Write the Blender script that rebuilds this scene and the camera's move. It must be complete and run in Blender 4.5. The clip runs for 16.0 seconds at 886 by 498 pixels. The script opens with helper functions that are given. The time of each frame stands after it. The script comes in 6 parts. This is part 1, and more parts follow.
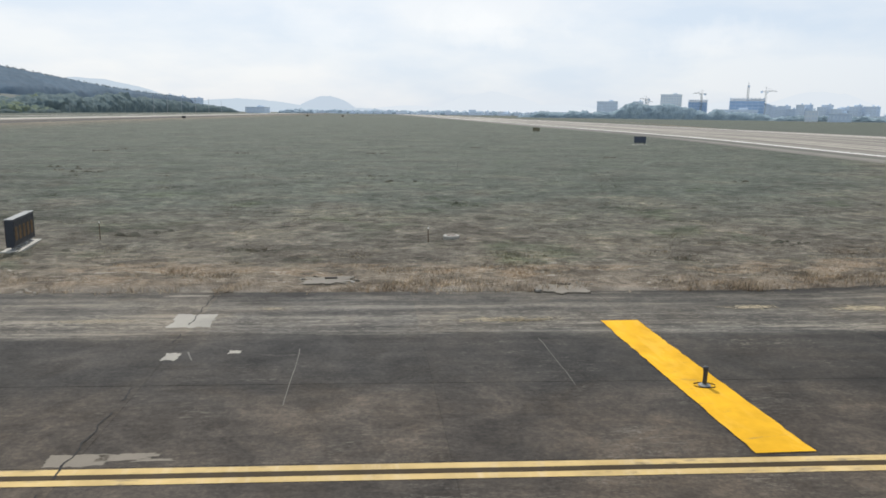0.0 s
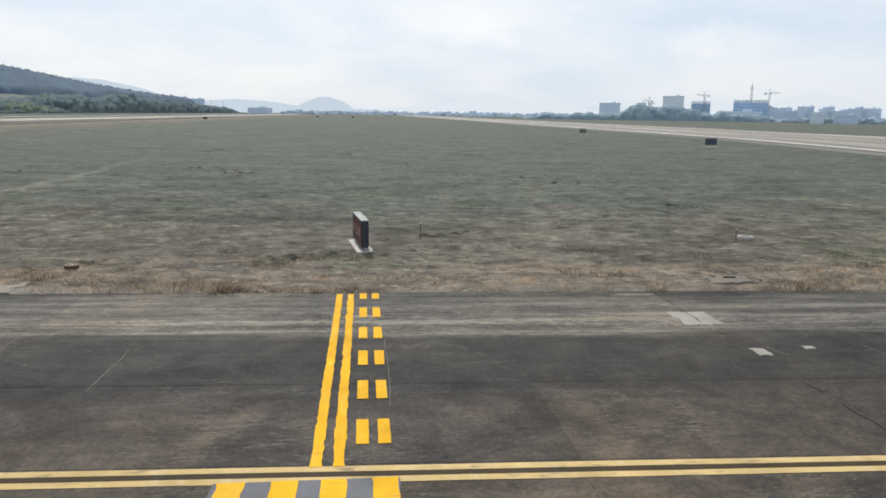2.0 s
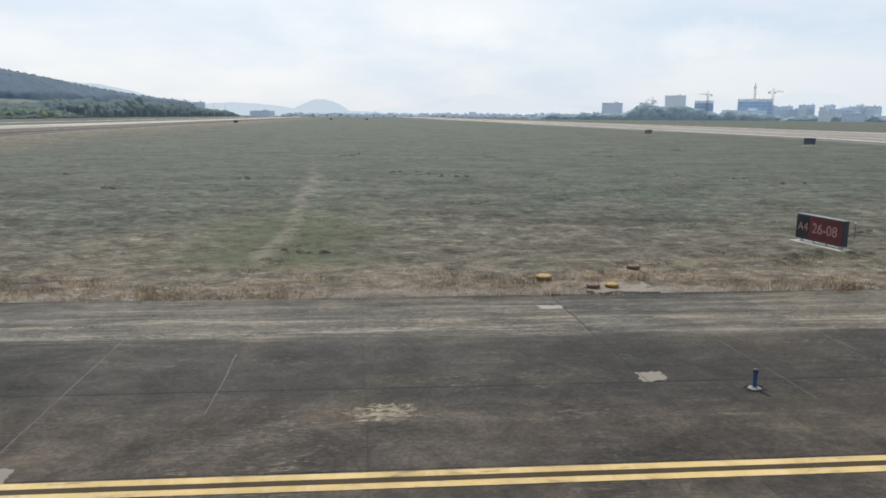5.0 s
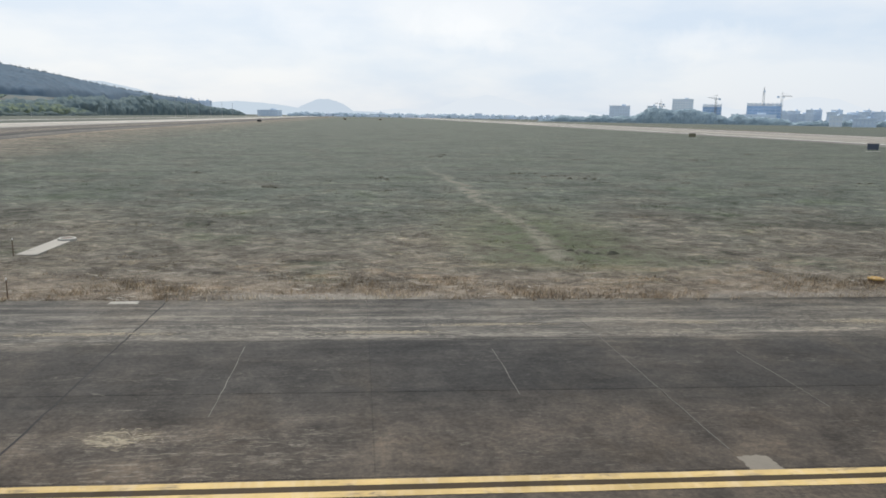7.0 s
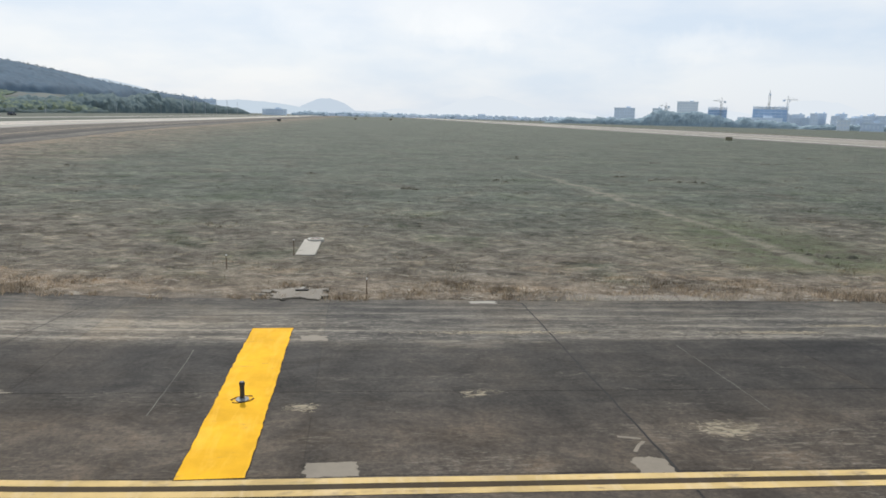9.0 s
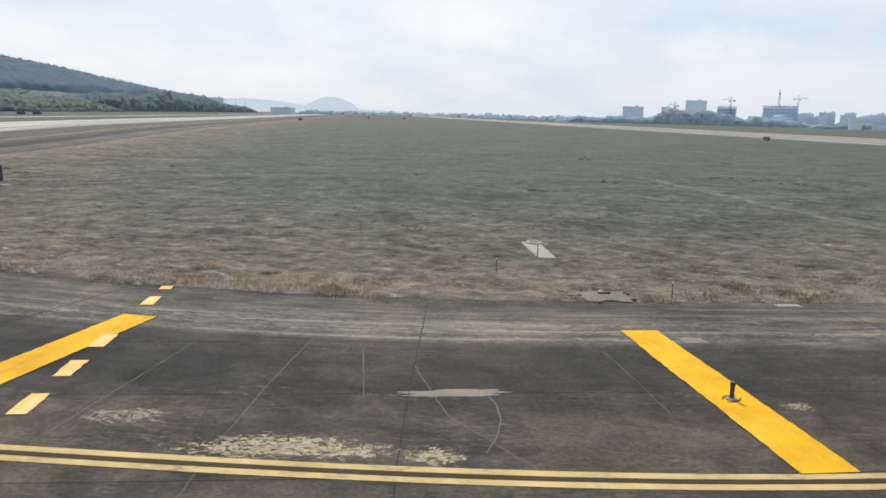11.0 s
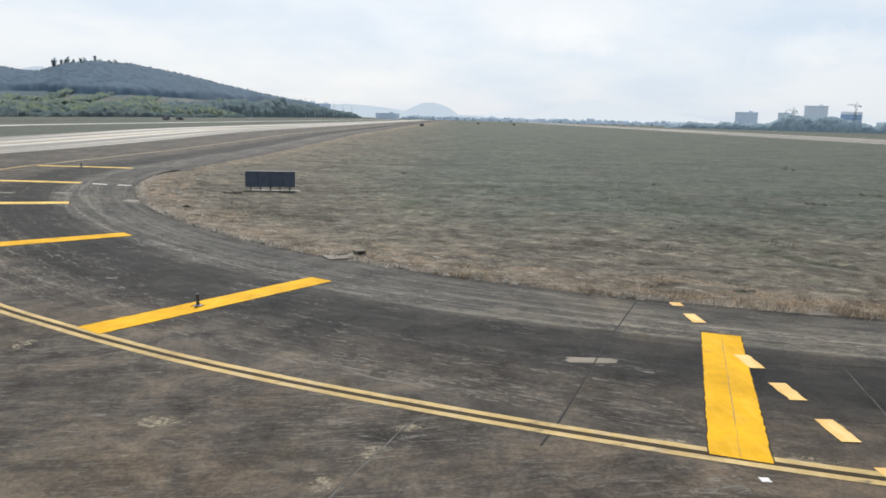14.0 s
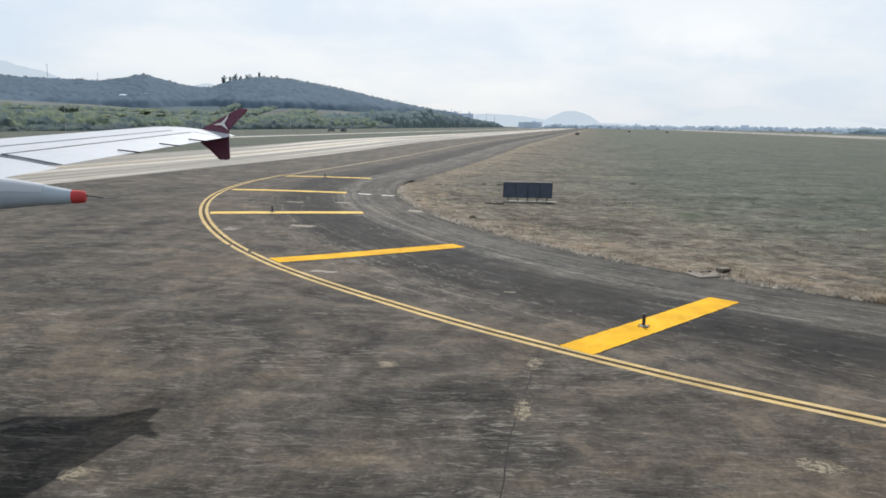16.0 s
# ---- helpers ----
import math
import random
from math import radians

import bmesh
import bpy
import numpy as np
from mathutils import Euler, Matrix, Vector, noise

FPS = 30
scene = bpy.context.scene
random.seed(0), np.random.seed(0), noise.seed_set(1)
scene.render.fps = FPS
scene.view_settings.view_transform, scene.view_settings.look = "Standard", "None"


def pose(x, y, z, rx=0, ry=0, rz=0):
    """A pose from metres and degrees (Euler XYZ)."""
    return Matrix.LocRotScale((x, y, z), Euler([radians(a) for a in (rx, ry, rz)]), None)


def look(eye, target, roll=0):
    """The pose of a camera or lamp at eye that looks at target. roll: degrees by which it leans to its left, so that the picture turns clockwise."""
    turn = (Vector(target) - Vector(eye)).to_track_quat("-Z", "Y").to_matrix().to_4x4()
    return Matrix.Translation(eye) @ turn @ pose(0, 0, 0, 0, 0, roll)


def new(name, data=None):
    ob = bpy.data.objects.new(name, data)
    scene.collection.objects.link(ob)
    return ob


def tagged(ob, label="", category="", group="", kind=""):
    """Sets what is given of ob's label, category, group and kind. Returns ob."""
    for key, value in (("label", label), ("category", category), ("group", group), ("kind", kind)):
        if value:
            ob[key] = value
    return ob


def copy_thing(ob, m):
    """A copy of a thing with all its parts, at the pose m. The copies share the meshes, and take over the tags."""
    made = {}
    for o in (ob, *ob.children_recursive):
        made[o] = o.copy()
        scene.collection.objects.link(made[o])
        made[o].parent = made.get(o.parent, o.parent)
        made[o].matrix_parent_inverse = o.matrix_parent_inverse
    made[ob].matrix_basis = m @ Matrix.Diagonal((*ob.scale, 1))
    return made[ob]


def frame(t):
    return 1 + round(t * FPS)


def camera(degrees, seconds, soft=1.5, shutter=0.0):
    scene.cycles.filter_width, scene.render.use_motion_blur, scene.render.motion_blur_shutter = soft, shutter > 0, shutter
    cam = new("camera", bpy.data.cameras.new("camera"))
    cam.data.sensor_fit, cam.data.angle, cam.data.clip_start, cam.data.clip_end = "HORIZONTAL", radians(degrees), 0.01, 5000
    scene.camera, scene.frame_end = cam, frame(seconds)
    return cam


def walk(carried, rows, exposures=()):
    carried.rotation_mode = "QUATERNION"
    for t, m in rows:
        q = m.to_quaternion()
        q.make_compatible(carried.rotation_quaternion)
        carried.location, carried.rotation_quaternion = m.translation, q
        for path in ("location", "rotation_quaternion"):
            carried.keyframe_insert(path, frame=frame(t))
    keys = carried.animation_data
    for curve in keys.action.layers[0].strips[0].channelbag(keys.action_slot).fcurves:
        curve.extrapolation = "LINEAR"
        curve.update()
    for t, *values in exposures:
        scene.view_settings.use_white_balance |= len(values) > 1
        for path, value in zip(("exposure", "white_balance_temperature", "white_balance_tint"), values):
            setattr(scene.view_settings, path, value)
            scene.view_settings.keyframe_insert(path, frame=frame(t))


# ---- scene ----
cam = camera(63.0, 16.0, soft=1.7)
PATH = [
    (0, (-6.503, 2.107, 4.487), (-6.553, 4.072, 4.117), 0.7),
    (0.5, (-9.512, 1.858, 4.481), (-9.556, 3.824, 4.113), 0.6),
    (1, (-12.536, 1.601, 4.466), (-12.578, 3.567, 4.097), 0.6),
    (1.5, (-15.537, 1.369, 4.457), (-15.576, 3.334, 4.09), 0.7),
    (2, (-18.527, 1.147, 4.428), (-18.564, 3.113, 4.061), 0.8),
    (2.5, (-21.495, 0.866, 4.442), (-21.529, 2.832, 4.074), 0.6),
    (3, (-24.581, 0.532, 4.48), (-24.616, 2.497, 4.11), 0.7),
    (3.2, (-25.759, 0.418, 4.485), (-25.798, 2.383, 4.114), 0.8),
    (5.3, (-37.653, -0.55, 4.474), (-37.67, 1.417, 4.111), 0.3),
    (5.5, (-38.727, -0.667, 4.484), (-38.744, 1.299, 4.121), 0.4),
    (6, (-41.326, -0.861, 4.476), (-41.347, 1.106, 4.116), 0.3),
    (6.5, (-43.881, -0.994, 4.475), (-43.901, 0.973, 4.114), 0.6),
    (7, (-46.345, -1.134, 4.477), (-46.363, 0.833, 4.116), 0.9),
    (7.5, (-48.768, -1.428, 4.508), (-48.784, 0.539, 4.15), 1.1),
    (8, (-51.098, -1.52, 4.518), (-51.113, 0.447, 4.156), 1.3),
    (8.5, (-53.404, -1.811, 4.519), (-53.415, 0.156, 4.158), 1.5),
    (9, (-55.591, -2.093, 4.527), (-55.604, -0.126, 4.167), 1.4),
    (9.2, (-56.47, -2.165, 4.532), (-56.479, -0.198, 4.171), 1.5),
    (11.3, (-65.228, -3.026, 4.629), (-65.252, -1.06, 4.265), 1.5),
    (11.5, (-66.045, -3.096, 4.631), (-66.077, -1.129, 4.27), 1.9),
    (12, (-67.997, -3.145, 4.581), (-68.044, -1.177, 4.225), 1.8),
    (12.5, (-69.946, -3.216, 4.556), (-70.021, -1.249, 4.199), 1.9),
    (13, (-71.838, -3.337, 4.563), (-71.963, -1.373, 4.206), 1.9),
    (13.5, (-73.747, -3.439, 4.567), (-73.941, -1.48, 4.214), 1.8),
    (14, (-75.667, -3.64, 4.618), (-75.942, -1.691, 4.262), 1.5),
    (14.5, (-77.625, -3.871, 4.63), (-77.981, -1.935, 4.275), 1.4),
    (15, (-79.552, -4.104, 4.599), (-79.994, -2.185, 4.251), 1.2),
    (15.5, (-81.541, -4.297, 4.562), (-82.076, -2.401, 4.216), 1.0),
    (16, (-83.456, -4.495, 4.509), (-84.095, -2.63, 4.17), 0.8),
]
walk(cam, [(t, look(eye, target, roll)) for t, eye, target, roll in PATH])

# ---- sky and sun ----
SUN = Vector((-0.215, 0.685, 0.695)).normalized()
sun_lamp = bpy.data.lights.new("sun", "SUN")
sun_lamp.energy, sun_lamp.angle, sun_lamp.color = 4.2, radians(0.6), (1.0, 0.975, 0.945)
sun = new("sun", sun_lamp)
sun.matrix_world = look(SUN * 300, (0, 0, 0))

world = bpy.data.worlds.new("hazy_sky")
scene.world = world
world.use_nodes = True
wt = world.node_tree
sky = wt.nodes.new("ShaderNodeTexSky")
sky.sky_type, sky.sun_disc = "NISHITA", False
sky.sun_elevation, sky.sun_rotation = radians(44), radians(-17.4)
sky.air_density, sky.dust_density, sky.ozone_density = 1.0, 2.0, 2.0
coord = wt.nodes.new("ShaderNodeTexCoord")
stretch = wt.nodes.new("ShaderNodeMapping")
stretch.inputs["Scale"].default_value = (1.0, 1.0, 3.2)
cloud = wt.nodes.new("ShaderNodeTexNoise")
cloud.inputs["Scale"].default_value, cloud.inputs["Detail"].default_value = 3.4, 7
cloud.inputs["Roughness"].default_value = 0.52
band = wt.nodes.new("ShaderNodeMapRange")
band.inputs["From Min"].default_value, band.inputs["From Max"].default_value = 0.4, 0.62
band.inputs["To Min"].default_value, band.inputs["To Max"].default_value = 0.0, 1.0
tint = wt.nodes.new("ShaderNodeMix")
tint.data_type = "RGBA"
tint.inputs[6].default_value, tint.inputs[7].default_value = (7.1, 8.15, 9.45, 1), (9.0, 9.4, 9.85, 1)
veil = wt.nodes.new("ShaderNodeMix")
veil.data_type = "RGBA"
veil.inputs[0].default_value = 0.86
wt.links.new(coord.outputs["Generated"], stretch.inputs[0])
wt.links.new(stretch.outputs[0], cloud.inputs["Vector"])
wt.links.new(cloud.outputs[0], band.inputs["Value"])
toward = wt.nodes.new("ShaderNodeVectorMath")
toward.operation = "DOT_PRODUCT"
toward.inputs[1].default_value = SUN
glow = wt.nodes.new("ShaderNodeMapRange")
glow.inputs["From Min"].default_value, glow.inputs["From Max"].default_value = 0.5, 0.85
glow.inputs["To Min"].default_value, glow.inputs["To Max"].default_value = -0.35, 0.3
mass = wt.nodes.new("ShaderNodeMath")
mass.operation, mass.use_clamp = "ADD", True
wt.links.new(coord.outputs["Generated"], toward.inputs[0])
wt.links.new(toward.outputs["Value"], glow.inputs["Value"])
wt.links.new(glow.outputs[0], mass.inputs[0])
wt.links.new(band.outputs[0], mass.inputs[1])
wt.links.new(mass.outputs[0], tint.inputs[0])
# small bright cumulus heads low over the horizon
ragged = wt.nodes.new("ShaderNodeTexNoise")
ragged.inputs["Scale"].default_value, ragged.inputs["Detail"].default_value, ragged.inputs["Roughness"].default_value = 14.0, 6, 0.6
wt.links.new(coord.outputs["Generated"], ragged.inputs["Vector"])
heads = tint.outputs[2]
for middle, size, amount in (((0.009, 0.994, 0.115), 0.075, 0.5), ((0.313, 0.945, 0.098), 0.065, 0.35), ((-0.186, 0.977, 0.105), 0.08, 0.25), ((0.139, 0.986, 0.12), 0.055, 0.25), ((-0.437, 0.888, 0.15), 0.06, 0.25)):
    off = wt.nodes.new("ShaderNodeVectorMath")
    off.operation = "SUBTRACT"
    off.inputs[1].default_value = middle
    flat = wt.nodes.new("ShaderNodeVectorMath")
    flat.operation = "MULTIPLY"
    flat.inputs[1].default_value = (1.0, 1.0, 2.4)
    length = wt.nodes.new("ShaderNodeVectorMath")
    length.operation = "LENGTH"
    warp = wt.nodes.new("ShaderNodeMath")
    warp.operation = "MULTIPLY_ADD"
    warp.inputs[1].default_value, warp.inputs[2].default_value = -0.2, 0.1
    near = wt.nodes.new("ShaderNodeMath")
    near.operation = "ADD"
    mask = wt.nodes.new("ShaderNodeMapRange")
    mask.inputs["From Min"].default_value, mask.inputs["From Max"].default_value = size, size * 0.25
    mask.inputs["To Max"].default_value = amount
    puff = wt.nodes.new("ShaderNodeMix")
    puff.data_type = "RGBA"
    puff.inputs[7].default_value = (10.4, 10.5, 10.6, 1)
    wt.links.new(coord.outputs["Generated"], off.inputs[0])
    wt.links.new(off.outputs[0], flat.inputs[0])
    wt.links.new(flat.outputs[0], length.inputs[0])
    wt.links.new(ragged.outputs[0], warp.inputs[0])
    wt.links.new(length.outputs["Value"], near.inputs[0])
    wt.links.new(warp.outputs[0], near.inputs[1])
    wt.links.new(near.outputs[0], mask.inputs["Value"])
    wt.links.new(mask.outputs[0], puff.inputs[0])
    wt.links.new(heads, puff.inputs[6])
    heads = puff.outputs[2]
wt.links.new(sky.outputs[0], veil.inputs[6])
wt.links.new(heads, veil.inputs[7])
wt.links.new(veil.outputs[2], wt.nodes["Background"].inputs[0])
wt.nodes["Background"].inputs[1].default_value = 0.1

# ---- materials ----
def mat(name, rough=0.8, metal=0.0, spec=0.3):
    """An empty procedural material: its tree, its shader."""
    m = bpy.data.materials.new(name)
    m.use_nodes = True
    b = m.node_tree.nodes["Principled BSDF"]
    b.inputs["Roughness"].default_value, b.inputs["Metallic"].default_value = rough, metal
    b.inputs["Specular IOR Level"].default_value = spec
    return m, m.node_tree, b


def node(nt, kind, **values):
    n = nt.nodes.new("ShaderNode" + kind)
    for key, value in values.items():
        n.inputs[key.replace("_", " ")].default_value = value
    return n


def place(nt, scale=(1, 1, 1), turn=0.0, local=False):
    """World (or object) position, turned about z and scaled."""
    src = nt.nodes.new("ShaderNodeTexCoord").outputs["Object"] if local else nt.nodes.new("ShaderNodeNewGeometry").outputs["Position"]
    spin = nt.nodes.new("ShaderNodeVectorRotate")
    spin.rotation_type = "Z_AXIS"
    spin.inputs["Angle"].default_value = turn
    nt.links.new(src, spin.inputs["Vector"])
    m = node(nt, "Mapping", Scale=scale)
    nt.links.new(spin.outputs[0], m.inputs[0])
    return m.outputs[0]


def noise_at(nt, where, scale, detail=5.0, rough=0.55, dist=0.0):
    n = node(nt, "TexNoise", Scale=scale, Detail=detail, Roughness=rough, Distortion=dist)
    nt.links.new(where, n.inputs["Vector"])
    return n.outputs[0]


def ramp(nt, fac, stops):
    n = nt.nodes.new("ShaderNodeValToRGB")
    e = n.color_ramp.elements
    while len(e) < len(stops):
        e.new(0.5)
    for k, (at, c) in zip(e, stops):
        k.position, k.color = at, (*c, 1) if len(c) == 3 else c
    nt.links.new(fac, n.inputs[0])
    return n.outputs[0]


def blend(nt, fac, a, b, how="MIX"):
    n = nt.nodes.new("ShaderNodeMix")
    n.data_type, n.blend_type = "RGBA", how
    for sock, v in ((n.inputs[0], fac), (n.inputs[6], a), (n.inputs[7], b)):
        if isinstance(v, (int, float)):
            sock.default_value = v
        elif isinstance(v, tuple):
            sock.default_value = (*v, 1)
        else:
            nt.links.new(v, sock)
    return n.outputs[2]


def span(nt, value, a, b, lo=0.0, hi=1.0):
    n = node(nt, "MapRange")
    for i, v in enumerate((a, b, lo, hi)):
        n.inputs[i + 1].default_value = v
    nt.links.new(value, n.inputs[0])
    return n.outputs[0]


def bump(nt, b, height, strength=0.4, distance=0.02):
    n = node(nt, "Bump", Strength=strength, Distance=distance)
    nt.links.new(height, n.inputs["Height"])
    nt.links.new(n.outputs[0], b.inputs["Normal"])


AXIS = radians(7.35)
GREY = lambda v: (v, v, v)  # noqa: E731


KERB_MID, KERB_R = (-56.3, 65.8), 41.8      # round corner of the grass inside the turn


def calc(nt, op, *args):
    """A chain link of arithmetic."""
    n = nt.nodes.new("ShaderNodeMath")
    n.operation = op
    for sock, v in zip(n.inputs, args):
        if isinstance(v, (int, float)):
            sock.default_value = v
        else:
            nt.links.new(v, sock)
    return n.outputs[0]


def edge_plan(nt):
    """Distance from the pavement's edge (grass positive) and a plan unrolled along that edge."""
    cut = nt.nodes.new("ShaderNodeSeparateXYZ")
    nt.links.new(place(nt, turn=-AXIS), cut.inputs[0])
    u, v = cut.outputs[0], cut.outputs[1]
    a = calc(nt, "MAXIMUM", calc(nt, "SUBTRACT", u, KERB_MID[0]), 0.0)
    b = calc(nt, "MAXIMUM", calc(nt, "SUBTRACT", u, 4.0), 0.0)
    v = calc(nt, "MULTIPLY_ADD", a, 0.0335, v)
    v = calc(nt, "MULTIPLY_ADD", calc(nt, "MULTIPLY", b, b), -0.02, v)
    qu = calc(nt, "MAXIMUM", calc(nt, "SUBTRACT", KERB_MID[0], u), 0.0)
    qv = calc(nt, "MAXIMUM", calc(nt, "SUBTRACT", KERB_MID[1], v), 0.0)
    far = calc(nt, "SQRT", calc(nt, "ADD", calc(nt, "MULTIPLY", qu, qu), calc(nt, "MULTIPLY", qv, qv)))
    d = calc(nt, "SUBTRACT", KERB_R, far)
    s = calc(nt, "MULTIPLY_ADD", calc(nt, "ARCTAN2", qu, qv), -KERB_R, a)
    s = calc(nt, "SUBTRACT", s, calc(nt, "MAXIMUM", calc(nt, "SUBTRACT", v, KERB_MID[1]), 0.0))
    join = nt.nodes.new("ShaderNodeCombineXYZ")
    nt.links.new(s, join.inputs[0])
    nt.links.new(d, join.inputs[1])
    return d, s, join.outputs[0]


def stretched(nt, where, scale):
    m = node(nt, "Mapping", Scale=scale)
    nt.links.new(where, m.inputs[0])
    return m.outputs[0]


def asphalt(name, tone=1.0, per_slab=True, scuff=0.0):
    """Old airfield pavement: swept grey beside the grass, smooth and dark where tyres run, brown and blotched beyond."""
    m, nt, b = mat(name, 0.9, 0, 0.09)
    d, s, plan = edge_plan(nt)
    p = place(nt, turn=-AXIS)
    wob = noise_at(nt, stretched(nt, plan, (0.08, 0.5, 1)), 1.3, 4, 0.6)
    w = calc(nt, "ADD", calc(nt, "MULTIPLY", d, -1.0), calc(nt, "MULTIPLY_ADD", wob, 1.6, -0.8))
    lanes = []
    for pale, deep in ((0.94, 1.06), (0.7, 0.58)):
        lanes.append(ramp(nt, span(nt, w, 0.0, 16.0), [(0.0, (0.03, 0.029, 0.027)), (0.03, (0.05, 0.049, 0.046)), (0.07, (0.068 * pale, 0.067 * pale, 0.063 * pale)), (0.235, (0.076 * pale, 0.074 * pale, 0.069 * pale)), (0.25, (0.05 * pale, 0.049 * pale, 0.046 * pale)),
                                                      (0.285, (0.03 * deep, 0.0297 * deep, 0.029 * deep)), (0.44, (0.0285 * deep, 0.028 * deep, 0.027 * deep)), (0.53, (0.05, 0.045, 0.04)), (0.75, (0.052, 0.0462, 0.0405)), (1.0, (0.05, 0.0465, 0.042))]))
    c = blend(nt, span(nt, s, 2.0, -20.0), lanes[0], lanes[1])
    big = noise_at(nt, p, 0.17, 8, 0.66, 0.5)
    blot = noise_at(nt, p, 0.42, 7, 0.68, 1.1)
    mid = noise_at(nt, p, 0.9, 9, 0.74, 0.6)
    fine = noise_at(nt, p, 38.0, 4, 0.7)
    grit_size = noise_at(nt, p, 13.0, 5, 0.72, 0.3)
    if scuff:
        turned_plan = nt.nodes.new("ShaderNodeMix")
        turned_plan.data_type = "VECTOR"
        nt.links.new(span(nt, w, 9.5, 10.5), turned_plan.inputs[0])
        nt.links.new(plan, turned_plan.inputs[4])
        nt.links.new(place(nt, (0.8, 1.0, 1.0), turn=-AXIS - 0.2), turned_plan.inputs[5])
        plan = turned_plan.outputs[1]
    sweep = noise_at(nt, stretched(nt, plan, (0.14, 1.0, 1)), 2.8, 10, 0.78, 0.4)
    rows = noise_at(nt, stretched(nt, plan, (0.035, 1.0, 1)), 2.2, 5, 0.7, 0.1)
    worms = noise_at(nt, stretched(nt, plan, (0.42, 1.3, 1)), 5.0 if scuff else 7.0, 6, 0.72, 1.6)
    where = noise_at(nt, p, 0.33, 5, 0.62, 0.4)
    swept = span(nt, w, 3.6, 5.0, 1.0, 0.25)
    rough_belt = span(nt, w, 6.0, 9.0, 0.35, 1.0 if scuff else 0.62)
    if scuff:
        swept = span(nt, w, 4.0, 6.0, 1.0, 0.3)
    c = blend(nt, 1.0, c, ramp(nt, big, [(0.32, (0.64, 0.65, 0.66)), (0.5, (1.0, 0.98, 0.95)), (0.68, (1.4, 1.28, 1.14))]), "MULTIPLY")
    c = blend(nt, rough_belt, c, ramp(nt, blot, [(0.36, (0.48, 0.49, 0.51)), (0.48, (0.9, 0.9, 0.9)), (0.56, (1.14, 1.1, 1.04)), (0.68, (1.6, 1.46, 1.28))]), "MULTIPLY")
    c = blend(nt, rough_belt, c, ramp(nt, mid, [(0.36, (0.6, 0.6, 0.6)), (0.5, (1.0, 1.0, 1.0)), (0.64, (1.6, 1.53, 1.42))]), "MULTIPLY")
    c = blend(nt, swept, c, ramp(nt, rows, [(0.34, (0.74, 0.74, 0.75)), (0.5, (1.0, 1.0, 1.0)), (0.66, (1.35, 1.33, 1.28))]), "MULTIPLY")
    c = blend(nt, swept, c, ramp(nt, sweep, [(0.33, (0.62, 0.62, 0.62)), (0.5, (1.0, 1.0, 1.0)), (0.66, (1.6, 1.56, 1.48))]), "MULTIPLY")
    c = blend(nt, 1.0, c, ramp(nt, grit_size, [(0.32, (0.72, 0.72, 0.72)), (0.5, (1.0, 1.0, 1.0)), (0.68, (1.4, 1.37, 1.32))]), "MULTIPLY")
    # thin broken wisps of pale dust: a row along the edge of the swept lane, patches elsewhere
    thread = noise_at(nt, stretched(nt, plan, (0.3, 1.5, 1)), 2.4, 6, 0.66, 1.6)
    thread = span(nt, calc(nt, "ABSOLUTE", calc(nt, "SUBTRACT", thread, 0.5)), 0.004, 0.022, 1.0, 0.0)
    thread = calc(nt, "MULTIPLY", thread, span(nt, worms, 0.44, 0.56))
    lane = calc(nt, "MULTIPLY", span(nt, w, 1.0, 3.0, 0.2, 1.0), span(nt, w, 4.1, 3.6))
    grit = calc(nt, "ADD", calc(nt, "MULTIPLY", rows, 0.45), calc(nt, "ADD", calc(nt, "MULTIPLY", worms, 0.45), calc(nt, "MULTIPLY", sweep, 0.22)))
    c = blend(nt, calc(nt, "MULTIPLY", lane, span(nt, grit, 0.57, 0.63, 0.0, 0.35 if scuff else 0.7)), c, (0.21, 0.195, 0.165))
    dust = calc(nt, "MAXIMUM", calc(nt, "MULTIPLY", lane, 0.75), calc(nt, "MULTIPLY", span(nt, where, 0.47, 0.6, 0.35 if scuff else 0.03, 0.75 if scuff else 0.4), span(nt, w, 6.5, 9.0)))
    c = blend(nt, calc(nt, "MULTIPLY", thread, dust), c, (0.2, 0.186, 0.158))
    # short worn flecks, in patches
    flake = calc(nt, "MULTIPLY", span(nt, calc(nt, "ADD", worms, calc(nt, "MULTIPLY_ADD", rows, 0.5, -0.25)), 0.58, 0.66), span(nt, where, 0.47 - scuff, 0.6 - scuff, 0.06 + 2 * scuff, 0.75 if scuff else 0.42))
    if scuff:
        belt = calc(nt, "MULTIPLY", span(nt, w, 6.0, 7.2), span(nt, w, 11.5, 9.0))
        rowed = calc(nt, "ADD", calc(nt, "MULTIPLY", worms, 0.6), calc(nt, "MULTIPLY", rows, 0.4))
        flake = calc(nt, "MAXIMUM", flake, calc(nt, "MULTIPLY", belt, span(nt, rowed, 0.535, 0.6, 0.0, 0.6)))
        # wheel-swept scratches out on the turn
        far_scratch = noise_at(nt, place(nt, (0.45, 1.1, 1.0), turn=-AXIS - 0.2), 1.8, 8, 0.74, 1.4)
        flake = calc(nt, "MAXIMUM", flake, calc(nt, "MULTIPLY", span(nt, far_scratch, 0.57, 0.65, 0.0, 0.45), span(nt, w, 12.0, 16.0)))
        c = blend(nt, calc(nt, "MULTIPLY", span(nt, far_scratch, 0.45, 0.36, 0.0, 0.5), span(nt, w, 12.0, 16.0)), c, blend(nt, 1.0, c, (0.55, 0.55, 0.56), "MULTIPLY"))
    c = blend(nt, flake, c, (0.165, 0.153, 0.13))
